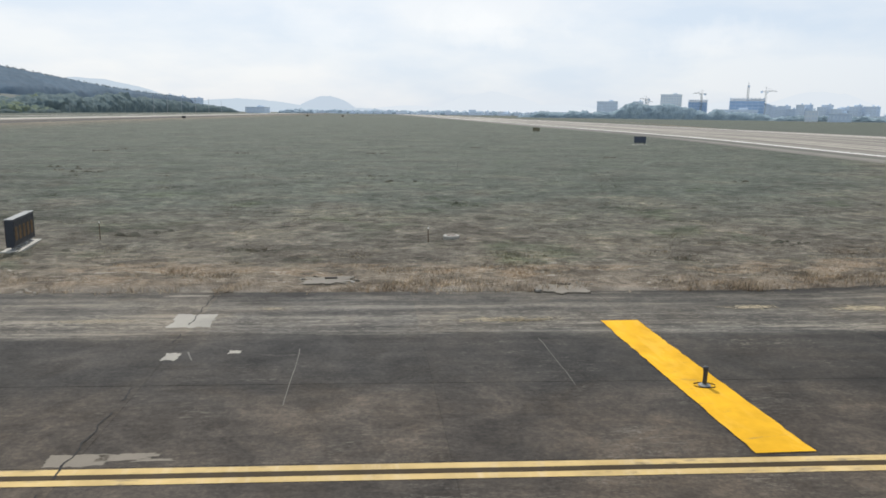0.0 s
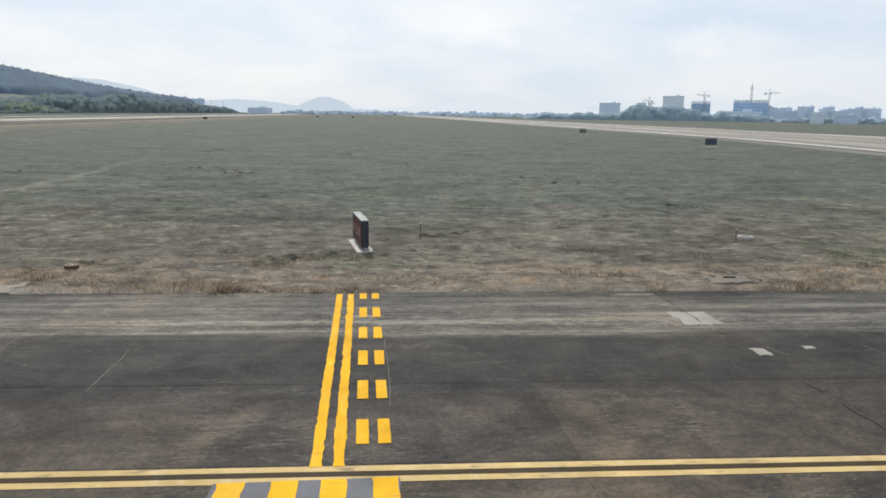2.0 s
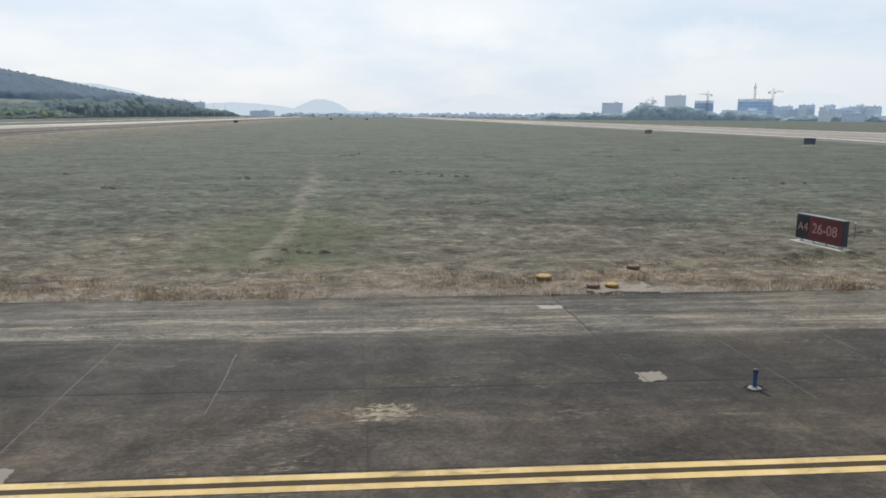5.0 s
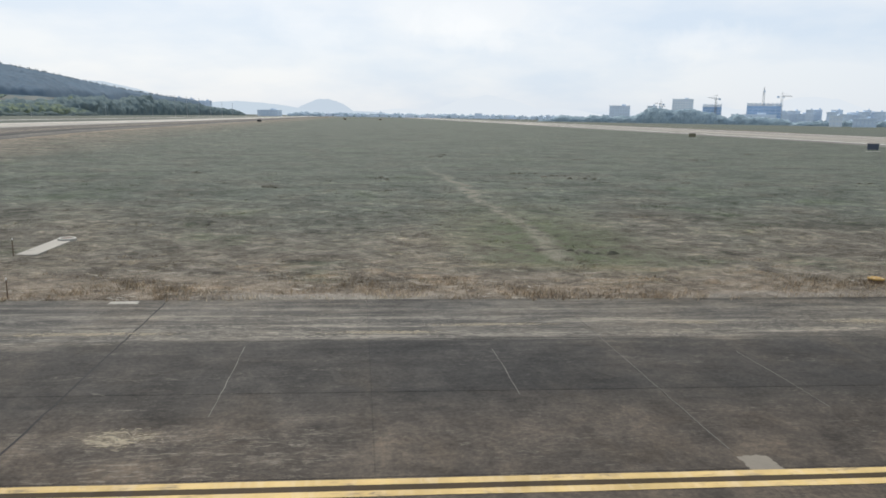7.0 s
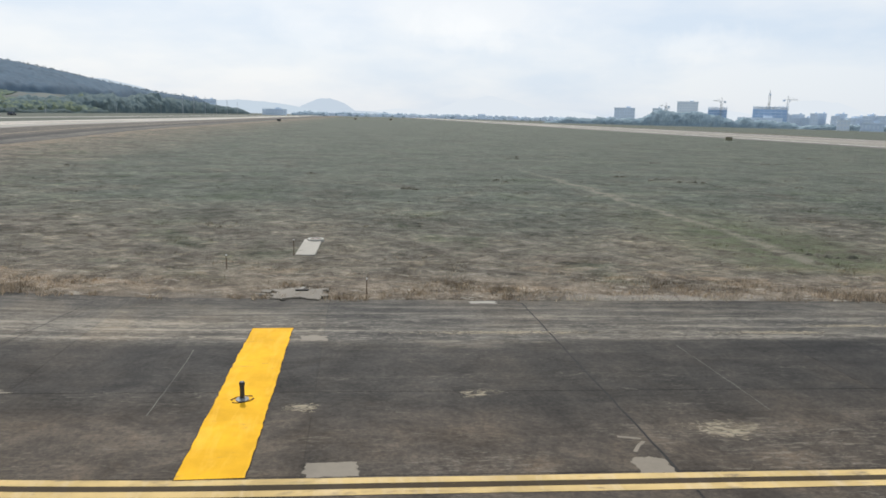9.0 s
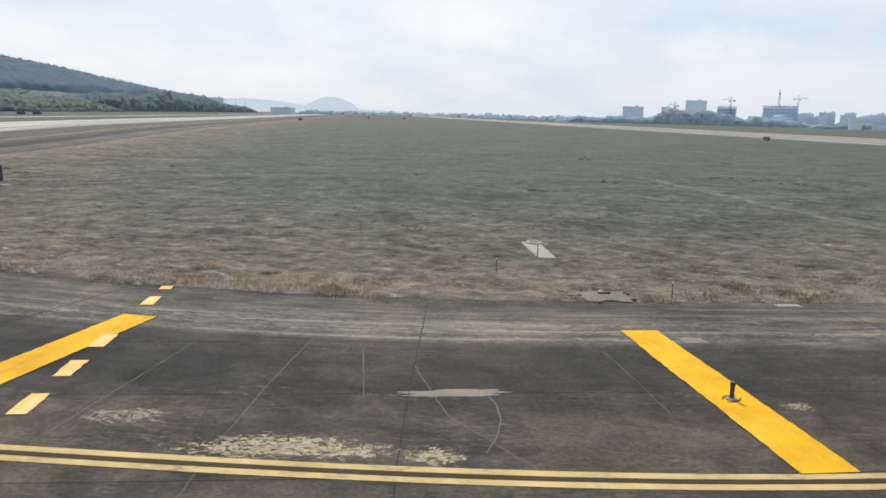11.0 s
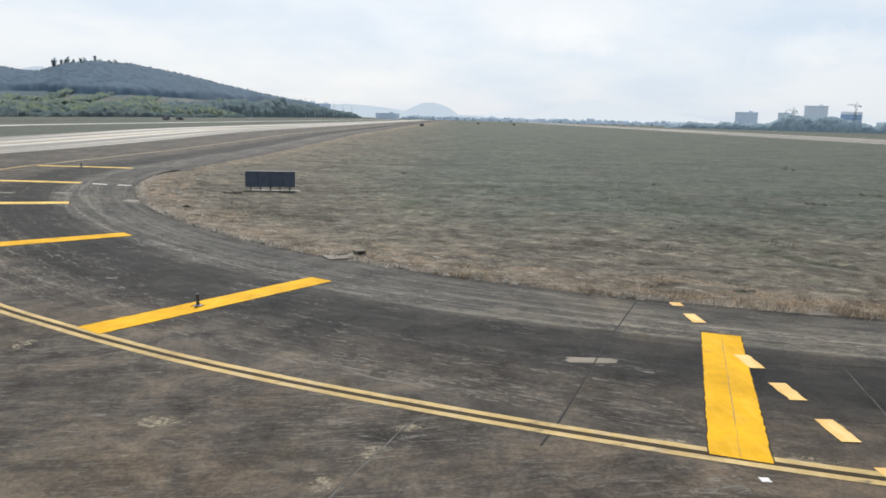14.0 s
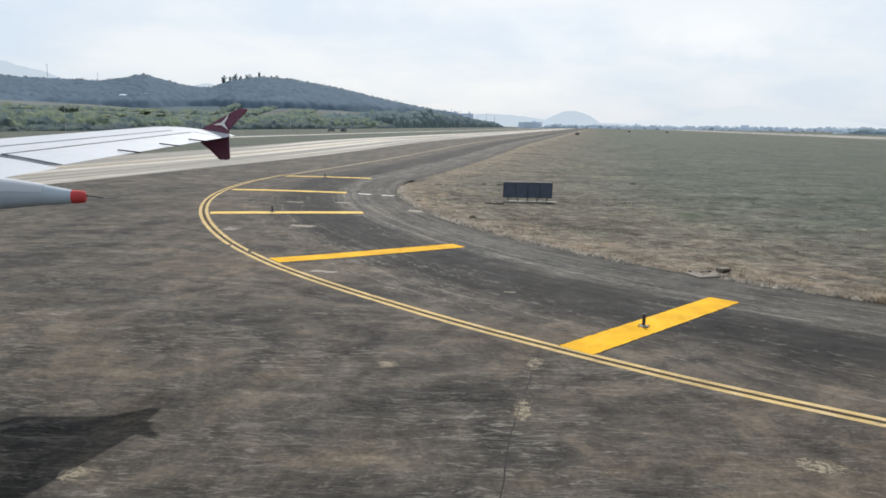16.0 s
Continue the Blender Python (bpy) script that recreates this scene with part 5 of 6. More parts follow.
def aircraft_wing():
    turn = 90 + WING_TURN
    w = base("aircraft_wing", *WING_AT, 0.0, 0, "white aircraft wing with a maroon wingtip fence above its own shadow", "aircraft wing")
    # local x runs out along the wing, local y forward
    b = radians(WING_TURN)
    out, fwd = Vector((-math.sin(b), math.cos(b), 0)), Vector((-math.cos(b), -math.sin(b), 0))
    w.matrix_world = Matrix(((out.x, fwd.x, 0, WING_AT[0]), (out.y, fwd.y, 0, WING_AT[1]), (0, 0, 1, 0.06), (0, 0, 0, 1)))
    part("wing_box", loft([section(s, 14, 0.0, 0.74) for s in (1.2, 3, 4.5, 6, 8, 10, 10.4, 12, 13.5, 14.6, 15.0)]), WING_WHITE, w)
    part("aileron", loft([section(s, 6, 0.744, 0.995) for s in (10.55, 12, 13.4, 14.55)]), WING_WHITE, w)
    part("wing_corner", loft([section(s, 6, 0.742, 0.99) for s in (14.58, 14.8, 15.0)]), WING_WHITE, w)
    flap = []
    for s in (4.6, 6.5, 8.5, 10.42):
        ring = []
        for p in section(s, 8, 0.745, 1.0):
            ring.append((p[0], p[1] - 0.03, p[2] - 0.025))
        flap.append(ring)
    part("flap", loft(flap), WING_WHITE, w, "white trailing-edge flap, retracted")
    inner = [[(p[0], p[1] - 0.03, p[2] - 0.025) for p in section(s, 8, 0.745, 1.0)] for s in (1.3, 3.0, 4.4)]
    part("flap", loft(inner), WING_WHITE, w)
    part("slat", loft([[(p[0], p[1] + 0.02, p[2] - 0.005) for p in section(s, 6, 0.0, 0.1)] for s in (2.0, 6, 10, 14.4)]), WING_GREY, w, "pale grey leading-edge slat")
    for a, c in (((1.5, 0.2), (14.7, 0.2)), ((5.0, 0.55), (14.4, 0.6)), ((10.5, 0.735), (14.5, 0.735)), ((4.6, 0.7), (10.4, 0.7)), ((10.48, 0.74), (10.48, 0.98))):
        part("panel_gap", seam(a, c, 0.04), SEAL, w, "thin dark panel gap")
    for s in (11.9, 12.9, 13.7):
        bm = beam(wing_point(s, 0.93, 0.02), (s, wing_te(s) - 0.16, wing_z(s) + 0.02), 0.022, bmesh.new(), 6)
        part("static_wick", bm, SEAL, w, "thin dark static wick")
    # flap track fairings: long canoes under the trailing edge with a red end
    for s, tip in ((8.0, 3.62), (4.6, 5.2)):
        drop, rings = wing_z(s) - 3.61, []
        for k in range(15):
            t = k / 14
            r = 0.072 + 0.19 * math.sin(math.pi * min(1.0, t * 0.92))
            zc = 3.625 + 0.25 * t - 0.55 * t * t + drop
            rings.append([(s + 0.8 * r * math.cos(2 * math.pi * i / 18), tip + 4.1 * t, zc + r * math.sin(2 * math.pi * i / 18)) for i in range(18)])
        fairing = part("flap_track_fairing", loft(rings), WING_GREY, w, "canoe-shaped flap fairing, sides greyed as painted shade")
        zc = 3.625 + drop
        tipring = [[(s + (x - s) * g, f - d, zc + (z - zc) * g) for x, f, z in rings[0]] for d, g in ((-0.004, 1.03), (0.06, 0.99), (0.12, 0.9), (0.135, 0.6))]
        part("red_tip", loft(tipring), TIP_RED, fairing, "red painted end cap")
        part("tip_wick", beam((s, tip - 0.1, zc + 0.02), (s, tip - 0.32, zc - 0.01), 0.014, bmesh.new(), 6), SEAL, fairing, "thin dark wick")
        # white shell over the grey body: sunlit top painted against shaded sides
        top = []
        for r in rings[1:9]:
            zm = sum(q[2] for q in r) / len(r)
            top.append([(s + (x - s) * 1.02, f, max(z, zm + 0.03) + 0.008) for x, f, z in r])
        part("upper_shell", loft(top), WING_WHITE, fairing, "upper shell, its sunlit white painted on")
    # wingtip fence, swept above and below the tip
    z0 = wing_z(15.0) + 0.04
    outline = [(5.3, 4.2), (4.2, 4.26), (3.62, 4.6), (3.39, 4.72), (3.23, 4.71), (3.25, 4.66), (3.46, 4.46), (3.64, 4.28), (3.62, 3.71), (3.67, 3.68), (3.83, 3.685), (4.02, 3.89), (4.25, 4.08), (4.8, 4.13)]
    bm = bmesh.new()
    rings = [[bm.verts.new((15.05 + d, f, z)) for f, z in outline] for d in (-0.035, 0.035)]
    n = len(outline)
    for i in range(n):
        bm.faces.new((rings[0][i], rings[0][(i + 1) % n], rings[1][(i + 1) % n], rings[1][i]))
    bm.faces.new(rings[0])
    bm.faces.new(rings[1][::-1])
    bmesh.ops.bevel(bm, geom=bm.edges[:], offset=0.012, segments=1, affect="EDGES")
    fence = part("wingtip_fence", bm, MAROON, w, "maroon wingtip fence")
    bm = bmesh.new()
    pale = [(3.92, 4.385), (3.76, 4.43), (3.66, 4.53), (3.59, 4.63), (3.64, 4.5), (3.695, 4.41), (3.62, 4.28), (3.74, 4.37)]
    bm.faces.new([bm.verts.new((14.985, f, z)) for f, z in pale])
    part("emblem", bm, SIGN_WHITE, fence, "plain white swoosh shape")
    # main gear, under the inner wing
    top = wing_z(2.1)
    part("gear_strut", beam((2.1, 8.2, 0.5), (2.0, 8.2, top), 0.24, bmesh.new(), 14), STEEL, w)
    part("gear_brace", beam((2.1, 8.2, 1.3), (1.3, 8.6, top - 0.05), 0.1, bmesh.new(), 10), STEEL, w)
    part("axle", beam((1.6, 8.2, 0.56), (2.6, 8.2, 0.56), 0.14, bmesh.new(), 10), STEEL, w)
    for s in (1.7, 2.5):
        bm = turned([(0.3, -0.19), (0.5, -0.2), (0.57, -0.13), (0.58, 0.0), (0.57, 0.13), (0.5, 0.2), (0.3, 0.19)], 28)
        bmesh.ops.transform(bm, matrix=Matrix.Translation((s, 8.2, 0.56)) @ pose(0, 0, 0, 0, 90, 0), verts=bm.verts[:])
        tyre = part("tyre", bm, RUBBER, w)
        bm = turned([(0.1, -0.205), (0.28, -0.195), (0.3, -0.1), (0.3, 0.1), (0.28, 0.195), (0.1, 0.205)], 20)
        bmesh.ops.transform(bm, matrix=Matrix.Translation((s, 8.2, 0.56)) @ pose(0, 0, 0, 0, 90, 0), verts=bm.verts[:])
        part("rim", bm, STEEL, tyre)
    return w


aircraft_wing()

# ---- woods and hills ----
def leaf_cloud(rng, lobes, count, size, flat=0.8):
    """Many small leaf cards spread over lobes (centre, radius)."""
    vs, fs = [], []
    total = sum(r**2 for _, r in lobes)
    for (cx, cy, cz), r in lobes:
        for _ in range(int(count * r * r / total)):
            d = Vector((rng.gauss(0, 1), rng.gauss(0, 1), rng.gauss(0, 1))).normalized()
            rad = r * rng.uniform(0.6, 1.08)
            c = Vector((cx + d.x * rad, cy + d.y * rad, cz + d.z * rad * flat))
            s = size * rng.uniform(0.6, 1.4)
            a = Vector((rng.gauss(0, 1), rng.gauss(0, 1), rng.gauss(0, 0.7))).normalized()
            b = a.cross(d + Vector((0.01, 0.3, 0.4))).normalized()
            k = len(vs)
            vs += [tuple(c + a * s), tuple(c + b * s * 0.7), tuple(c - a * s), tuple(c - b * s * 0.7 + d * s * 0.3)]
            fs.append((k, k + 1, k + 2, k + 3))
    return vs, fs


def tree_kind(seed, height, spread, leaf, slim=False):
    rng = random.Random(seed)
    t = base("tree", 0, 0, 0, 0, "leafy broad tree of the airfield boundary belt", "tree", "trees of the boundary belt")
    bm = bmesh.new()
    th = height * (0.45 if not slim else 0.6)
    beam((0, 0, -0.4), (0.15, 0.1, th), 0.34, bm, 8)
    lobes = []
    for k in range(9):
        a = k * 2.4
        r = spread * rng.uniform(0.2, 0.75)
        z = height * rng.uniform(0.2, 0.86)
        c = (r * math.cos(a), r * math.sin(a), z)
        beam((0.1, 0.05, th * rng.uniform(0.5, 1.0)), c, 0.13, bm, 5)
        lobes.append((c, spread * rng.uniform(0.32, 0.55)))
    part("trunk", bm, BARK, t)
    vs, fs = leaf_cloud(rng, lobes, 1150, 0.46)
    crown = new("crown", mesh("crown", vs, fs, leaf))
    crown.parent = t
    return t


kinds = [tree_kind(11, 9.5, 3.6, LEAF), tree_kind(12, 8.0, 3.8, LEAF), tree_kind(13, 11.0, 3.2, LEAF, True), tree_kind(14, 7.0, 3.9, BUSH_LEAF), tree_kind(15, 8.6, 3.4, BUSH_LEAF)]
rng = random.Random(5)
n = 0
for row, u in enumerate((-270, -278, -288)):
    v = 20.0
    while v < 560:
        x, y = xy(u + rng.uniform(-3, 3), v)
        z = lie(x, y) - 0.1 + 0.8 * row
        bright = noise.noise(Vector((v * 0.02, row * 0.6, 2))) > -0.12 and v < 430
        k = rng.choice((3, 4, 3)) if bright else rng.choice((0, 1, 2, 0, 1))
        m = pose(x, y, z, 0, 0, rng.uniform(0, 360)) @ Matrix.Diagonal((1, 1, rng.uniform(0.8, 1.2), 1))
        if n < len(kinds):
            kinds[n].matrix_world = pose(x, y, z)
        else:
            t = copy_thing(kinds[k], m)
            t.scale = (1, 1, rng.uniform(0.55, 0.85))
        n += 1
        v += rng.uniform(9.0, 19.0) * (1 + v / 900)


RIDGE_AT = (10, 15, 18.9, 23.3, 27.5, 31.7, 33.8, 35.9, 37.2, 38.9, 41.8, 44.7, 48, 54, 62, 75)
RIDGE_H = (1, 7, 23, 29, 40, 51, 52, 47, 39, 41, 54, 45, 44, 48, 45, 30)
RIDGE_FAR = (1900, 1800, 1480, 1090, 960, 960, 965, 975, 985, 1000, 1010, 1010, 1000, 980, 960, 900)


def rise(x, y):
    """Height of the country beyond the field: a slope behind the trees, then wooded ridges."""
    u, v = CA * x + SA * y, -SA * x + CA * y
    d = max(0.0, -u - 285)
    z = 19.0 * ease(0, 260, d) * ease(1000, 500, v) * ease(-500, 0, v)
    at, r = math.degrees(math.atan2(-(x + 70), y)), math.hypot(x + 70, y)
    h, r0 = float(np.interp(at, RIDGE_AT, RIDGE_H)), float(np.interp(at, RIDGE_AT, RIDGE_FAR))
    z = max(z, h * math.exp(-(((r - r0) / (210 if r < r0 else 260)) ** 2)) * ease(0, 40, d))
    return z + 2.0 * noise.noise(Vector((x * 0.012, y * 0.012, 1))) * ease(60, 260, d)


us, vs_ = np.linspace(-1400, -284, 94), np.linspace(-200, 1720, 128)
pts = []
for v in vs_:
    for u in us:
        x, y = xy(float(u), float(v))
        pts.append((x, y, rise(x, y) + 0.1 if u < -290 else -0.5))
k = len(us)
fs = [(j * k + i, j * k + i + 1, (j + 1) * k + i + 1, (j + 1) * k + i) for j in range(len(vs_) - 1) for i in range(k - 1)]
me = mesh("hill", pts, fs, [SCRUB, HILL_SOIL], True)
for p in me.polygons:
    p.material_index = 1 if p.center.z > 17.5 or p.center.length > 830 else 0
tagged(new("hill", me), "scrub slope and wooded blue-green hills beyond the tree belt", "hill", kind="structure")


def clump_field(name, spots, leaf, label, size, per=26):
    """Far woods: a crown of leaf cards at every spot, one sheet of stuff."""
    vs, fs = [], []
    for x, y, z, r in spots:
        lobes = [((x, y, z + r * 0.7), r * 0.75), ((x + r * 0.5, y, z + r * 0.45), r * 0.5), ((x - r * 0.45, y + r * 0.2, z + r * 0.5), r * 0.55)]
        a, b = leaf_cloud(rng, lobes, per, size * r)
        o = len(vs)
        vs += a
        fs += [tuple(i + o for i in f) for f in b]
    return tagged(new(name, mesh(name, vs, fs, leaf)), label, "woods", kind="stuff")


def crowns(x, y, size, height):
    """Rounded tree tops packed side by side."""
    f = noise.voronoi(Vector((x / size, y / size, 0.0)))[0][0]
    return height * (0.75 - 0.6 * min(f * 1.2, 1.0) ** 1.5) + height * 0.5 * noise.noise(Vector((x / size * 1.1, y / size * 1.1, 4))) + height * 0.45 * noise.noise(Vector((x / size * 2.7, y / size * 2.7, 9)))


# closed canopy of the hill woods
at_steps, far_steps = np.arange(16.0, 66.0, 0.16), list(np.arange(640.0, 1060.0, 4.5)) + list(np.arange(1060.0, 1600.0, 9.0))
pts = []
for r in far_steps:
    for at in at_steps:
        x, y = -70 - r * math.sin(radians(at)), r * math.cos(radians(at))
        z = rise(x, y)
        on = ease(645.0, 720.0, r) * ease(16.0, 20.0, z + 5 * noise.noise(Vector((x * 0.01, y * 0.01, 7))))
        pts.append((x, y, z - 5 + (9.5 + crowns(x, y, 4.8, 3.4)) * on))
k = len(at_steps)
fs = [(j * k + i, j * k + i + 1, (j + 1) * k + i + 1, (j + 1) * k + i) for j in range(len(far_steps) - 1) for i in range(k - 1)]
tagged(new("hill_woods", mesh("hill_woods", pts, fs, CANOPY, True)), "woods covering the hills, haze painted blue-green", "woods", kind="stuff")
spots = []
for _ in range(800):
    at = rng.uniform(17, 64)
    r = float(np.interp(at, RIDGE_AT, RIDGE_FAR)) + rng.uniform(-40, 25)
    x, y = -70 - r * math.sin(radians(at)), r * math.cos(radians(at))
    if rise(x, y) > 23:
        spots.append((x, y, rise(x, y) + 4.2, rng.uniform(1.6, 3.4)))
clump_field("hill_trees", spots, HILL_LEAF, "single tree tops standing out of the hill woods, haze in their colour", 0.34, 22)
# tall trees standing up from the ridge
def ridge_tree(seed, height):
    """A thin bare stem with a narrow tufted head."""
    rng = random.Random(seed)
    t = base("tree", 0, 0, 0, 0, "tall thin-stemmed tree standing on the hill ridge", "tree", "tall trees on the ridge")
    bm = bmesh.new()
    beam((0, 0, -1.0), (0.2, 0, height * 0.9), 0.7, bm, 7)
    lobes = []
    for k in range(8):
        z = height * (0.42 + 0.56 * k / 7)
        r = height * 0.085 * rng.uniform(0.3, 1.2)
        c = (r * math.cos(k * 2.4), r * math.sin(k * 2.4), z)
        beam((0.1, 0, z - height * 0.07), c, 0.25, bm, 5)
        lobes.append((c, height * rng.uniform(0.07, 0.115)))
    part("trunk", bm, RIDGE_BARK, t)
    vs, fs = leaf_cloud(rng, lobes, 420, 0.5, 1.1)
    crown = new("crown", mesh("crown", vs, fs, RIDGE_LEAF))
    crown.parent = t
    return t


stems = [ridge_tree(31, 13.0), ridge_tree(32, 15.0), ridge_tree(33, 11.0)]
for k in range(15):
    off = 6.0 + 5.0 * k + rng.uniform(-2.2, 2.2) + (3.5 if k > 8 else 0)
    x, y = -659 + 0.84 * off, 785 + 0.5 * off
    m = pose(x, y, rise(x, y) + 1.5, 0, 0, 50 * k)
    if k < 3:
        stems[k].matrix_world = m
    else:
        copy_thing(stems[k % 3], m).scale = (1, 1, rng.uniform(0.7, 1.05) * (1.0 if k < 10 else 0.7))


def mast(x, y, z, h, label, r=0.35):
    s = base("mast", x, y, z, 0, label, "mast", "masts beyond the field")
    bm = tube(r, r * 0.55, h, (0, 0, -1), 8)
    part("pole", bm, STEEL, s)
    part("head", box((r * 3.4, r * 1.4, 0.4), (0, 0, h - 0.9)), STEEL, s)
    return s


mast(-694.5, 562.5, rise(-694.5, 562.5), 33, "thin tall grey mast on the hill")
mast(-778, 713.5, rise(-778, 713.5), 17, "thin grey mast on the hill ridge")
for v in (900, 960, 1030, 1110, 1200, 1300):
    x, y = xy(-258, v)
    mast(x, y, lie(x, y) + 0.9, 30.0 - 0.008 * v, "tall slim light mast at the field edge")
for v in (140, 215, 300, 395, 500, 640, 780):
    x, y = xy(-252, v)
    mast(x, y, lie(x, y) + 0.9, 8.0, "slim pale lamp mast before the tree belt", 0.13)

# far ridges; their haze is painted as an even pale-blue emission
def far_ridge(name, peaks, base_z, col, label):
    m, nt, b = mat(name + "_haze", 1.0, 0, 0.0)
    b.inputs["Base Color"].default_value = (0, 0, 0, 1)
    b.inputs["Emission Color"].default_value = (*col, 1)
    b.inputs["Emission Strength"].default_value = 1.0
    vs, fs = [], []
    for cx, cy, h, w in peaks:
        d = Vector((cx, cy)).normalized()
        side = Vector((d.y, -d.x))
        o = len(vs)
        for k in range(41):
            t = (k / 40 - 0.5) * 2
            z = h * math.cos(t * math.pi / 2) ** 1.25 * (1 + 0.07 * noise.noise(Vector((t * 5, cx * 0.01, 0)))) + h * 0.03 * noise.noise(Vector((t * 22, cx * 0.01, 2)))
            for dz, dd in ((base_z, 0), (base_z + max(z, 0), 160)):
                vs.append((cx + side.x * w * t + d.x * dd, cy + side.y * w * t + d.y * dd, dz))
        fs += [(o + 2 * k, o + 2 * k + 2, o + 2 * k + 3, o + 2 * k + 1) for k in range(40)]
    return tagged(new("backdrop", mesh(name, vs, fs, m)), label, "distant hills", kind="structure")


far_ridge("near_dome", [(-557, 2951, 72, 168), (-430, 2990, 22, 260)], -2, (0.57, 0.66, 0.76), "dome-shaped hill, haze painted as a pale blue glow")
far_ridge("far_range", [(151, 3990, 122, 430), (500, 3960, 60, 420), (-300, 4010, 46, 380), (1714, 3613, 132, 420), (1300, 3790, 78, 420), (2200, 3400, 90, 500)], -2, (0.755, 0.815, 0.88), "mountain range on the horizon, haze painted as a very pale glow")
far_ridge("left_range", [(-1650, 1320, 150, 360), (-1568, 2007, 132, 230), (-1200, 2300, 108, 420), (-760, 2500, 48, 380)], -2, (0.58, 0.675, 0.77), "hills beyond the wooded hill, haze painted as a pale blue glow")


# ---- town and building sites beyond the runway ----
# distance haze is mixed into these base colours, lifting them towards pale blue
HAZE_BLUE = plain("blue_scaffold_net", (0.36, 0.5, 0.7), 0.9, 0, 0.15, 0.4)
HAZE_CREAM = plain("cream_wall_haze_tint", (0.8, 0.85, 0.89), 0.9, 0, 0.08, 0.2)
HAZE_GREY = plain("grey_wall_haze_tint", (0.56, 0.66, 0.78), 0.9, 0, 0.1, 0.2)
HAZE_WHITE = plain("white_wall_haze_tint", (0.7, 0.76, 0.82), 0.9, 0, 0.06, 0.2)
HAZE_PALE = plain("pale_blue_grey_wall_haze_tint", (0.68, 0.77, 0.88), 0.9, 0, 0.08, 0.2)
HAZE_FAR = plain("far_wall_heavy_haze_tint", (0.68, 0.76, 0.86), 0.9, 0, 0.1, 0.05)
HAZE_ROOF = plain("dull_roof_haze_tint", (0.68, 0.76, 0.84), 0.9, 0, 0.1, 0.2)
HAZE_GLASS = plain("window_glass_haze_tint", (0.62, 0.71, 0.81), 0.5, 0, 0.1, 0.3)
CRANE_YELLOW = plain("crane_paint_haze_tint", (0.34, 0.36, 0.37), 0.7)


def block(x, y, w, d, h, wall, label, storeys=0, bays=0, roof=True, z0=0.3, group="far buildings beyond the runway"):
    """A building facing the field: walls, roof edge and real window recess panes."""
    turn = math.degrees(math.atan2(-x - 40, y))
    s = base("building", x, y, z0, turn, label, "building", group)
    part("wall", box((w, d, h), (0, 0, h / 2 - 0.3), 0.05), wall, s)
    if roof:
        part("roof", box((w + 0.6, d + 0.6, 0.7), (0, 0, h - 0.1), 0.05), HAZE_ROOF, s)
        part("roof_house", box((w * 0.2, d * 0.4, 2.4), (w * 0.18, 0, h + 1.2), 0.05), wall, s)
    if storeys:
        fh, bw = (h - 1.5) / storeys, w / bays
        for j in range(storeys):
            for i in range(bays):
                part("window", box((bw * 0.55, 0.18, fh * 0.5), (-w / 2 + bw * (i + 0.5), -d / 2 - 0.02, 0.5 + fh * (j + 0.55)), 0.0), HAZE_GLASS, s)
    return s


def net_block(x, y, w, d, h, label):
    """A shell under construction in blue safety net, with bare floors at the top."""
    turn = math.degrees(math.atan2(-x - 40, y))
    s = base("construction_block", x, y, 0.3, turn, label, "building", "building sites beyond the runway")
    part("net", box((w, d, h * 0.86), (0, 0, h * 0.43 - 0.3), 0.05), HAZE_BLUE, s, "blue safety net")
    for k in range(3):
        part("floor_slab", box((w * 1.01, d, 0.5), (0, 0, h * 0.86 + 1.3 * k)), HAZE_GREY, s)
    for k in range(9):
        part("column", box((0.7, 0.7, h * 0.14 + 2.2), (-w / 2 + 0.8 + (w - 1.6) * k / 8, -d / 2 + 0.5, h * 0.86 + 1.2)), HAZE_GREY, s)
    for k in range(7):
        part("scaffold_pole", beam((-w / 2 + w * k / 6, -d / 2 - 0.4, -0.3), (-w / 2 + w * k / 6, -d / 2 - 0.4, h * 0.9), 0.25, bmesh.new()), HAZE_GREY, s)
    for k in range(1, 6):
        part("net_seam", box((w, 0.15, 0.35), (0, -d / 2 - 0.1, h * 0.86 * k / 6)), HAZE_PALE, s)
    return s


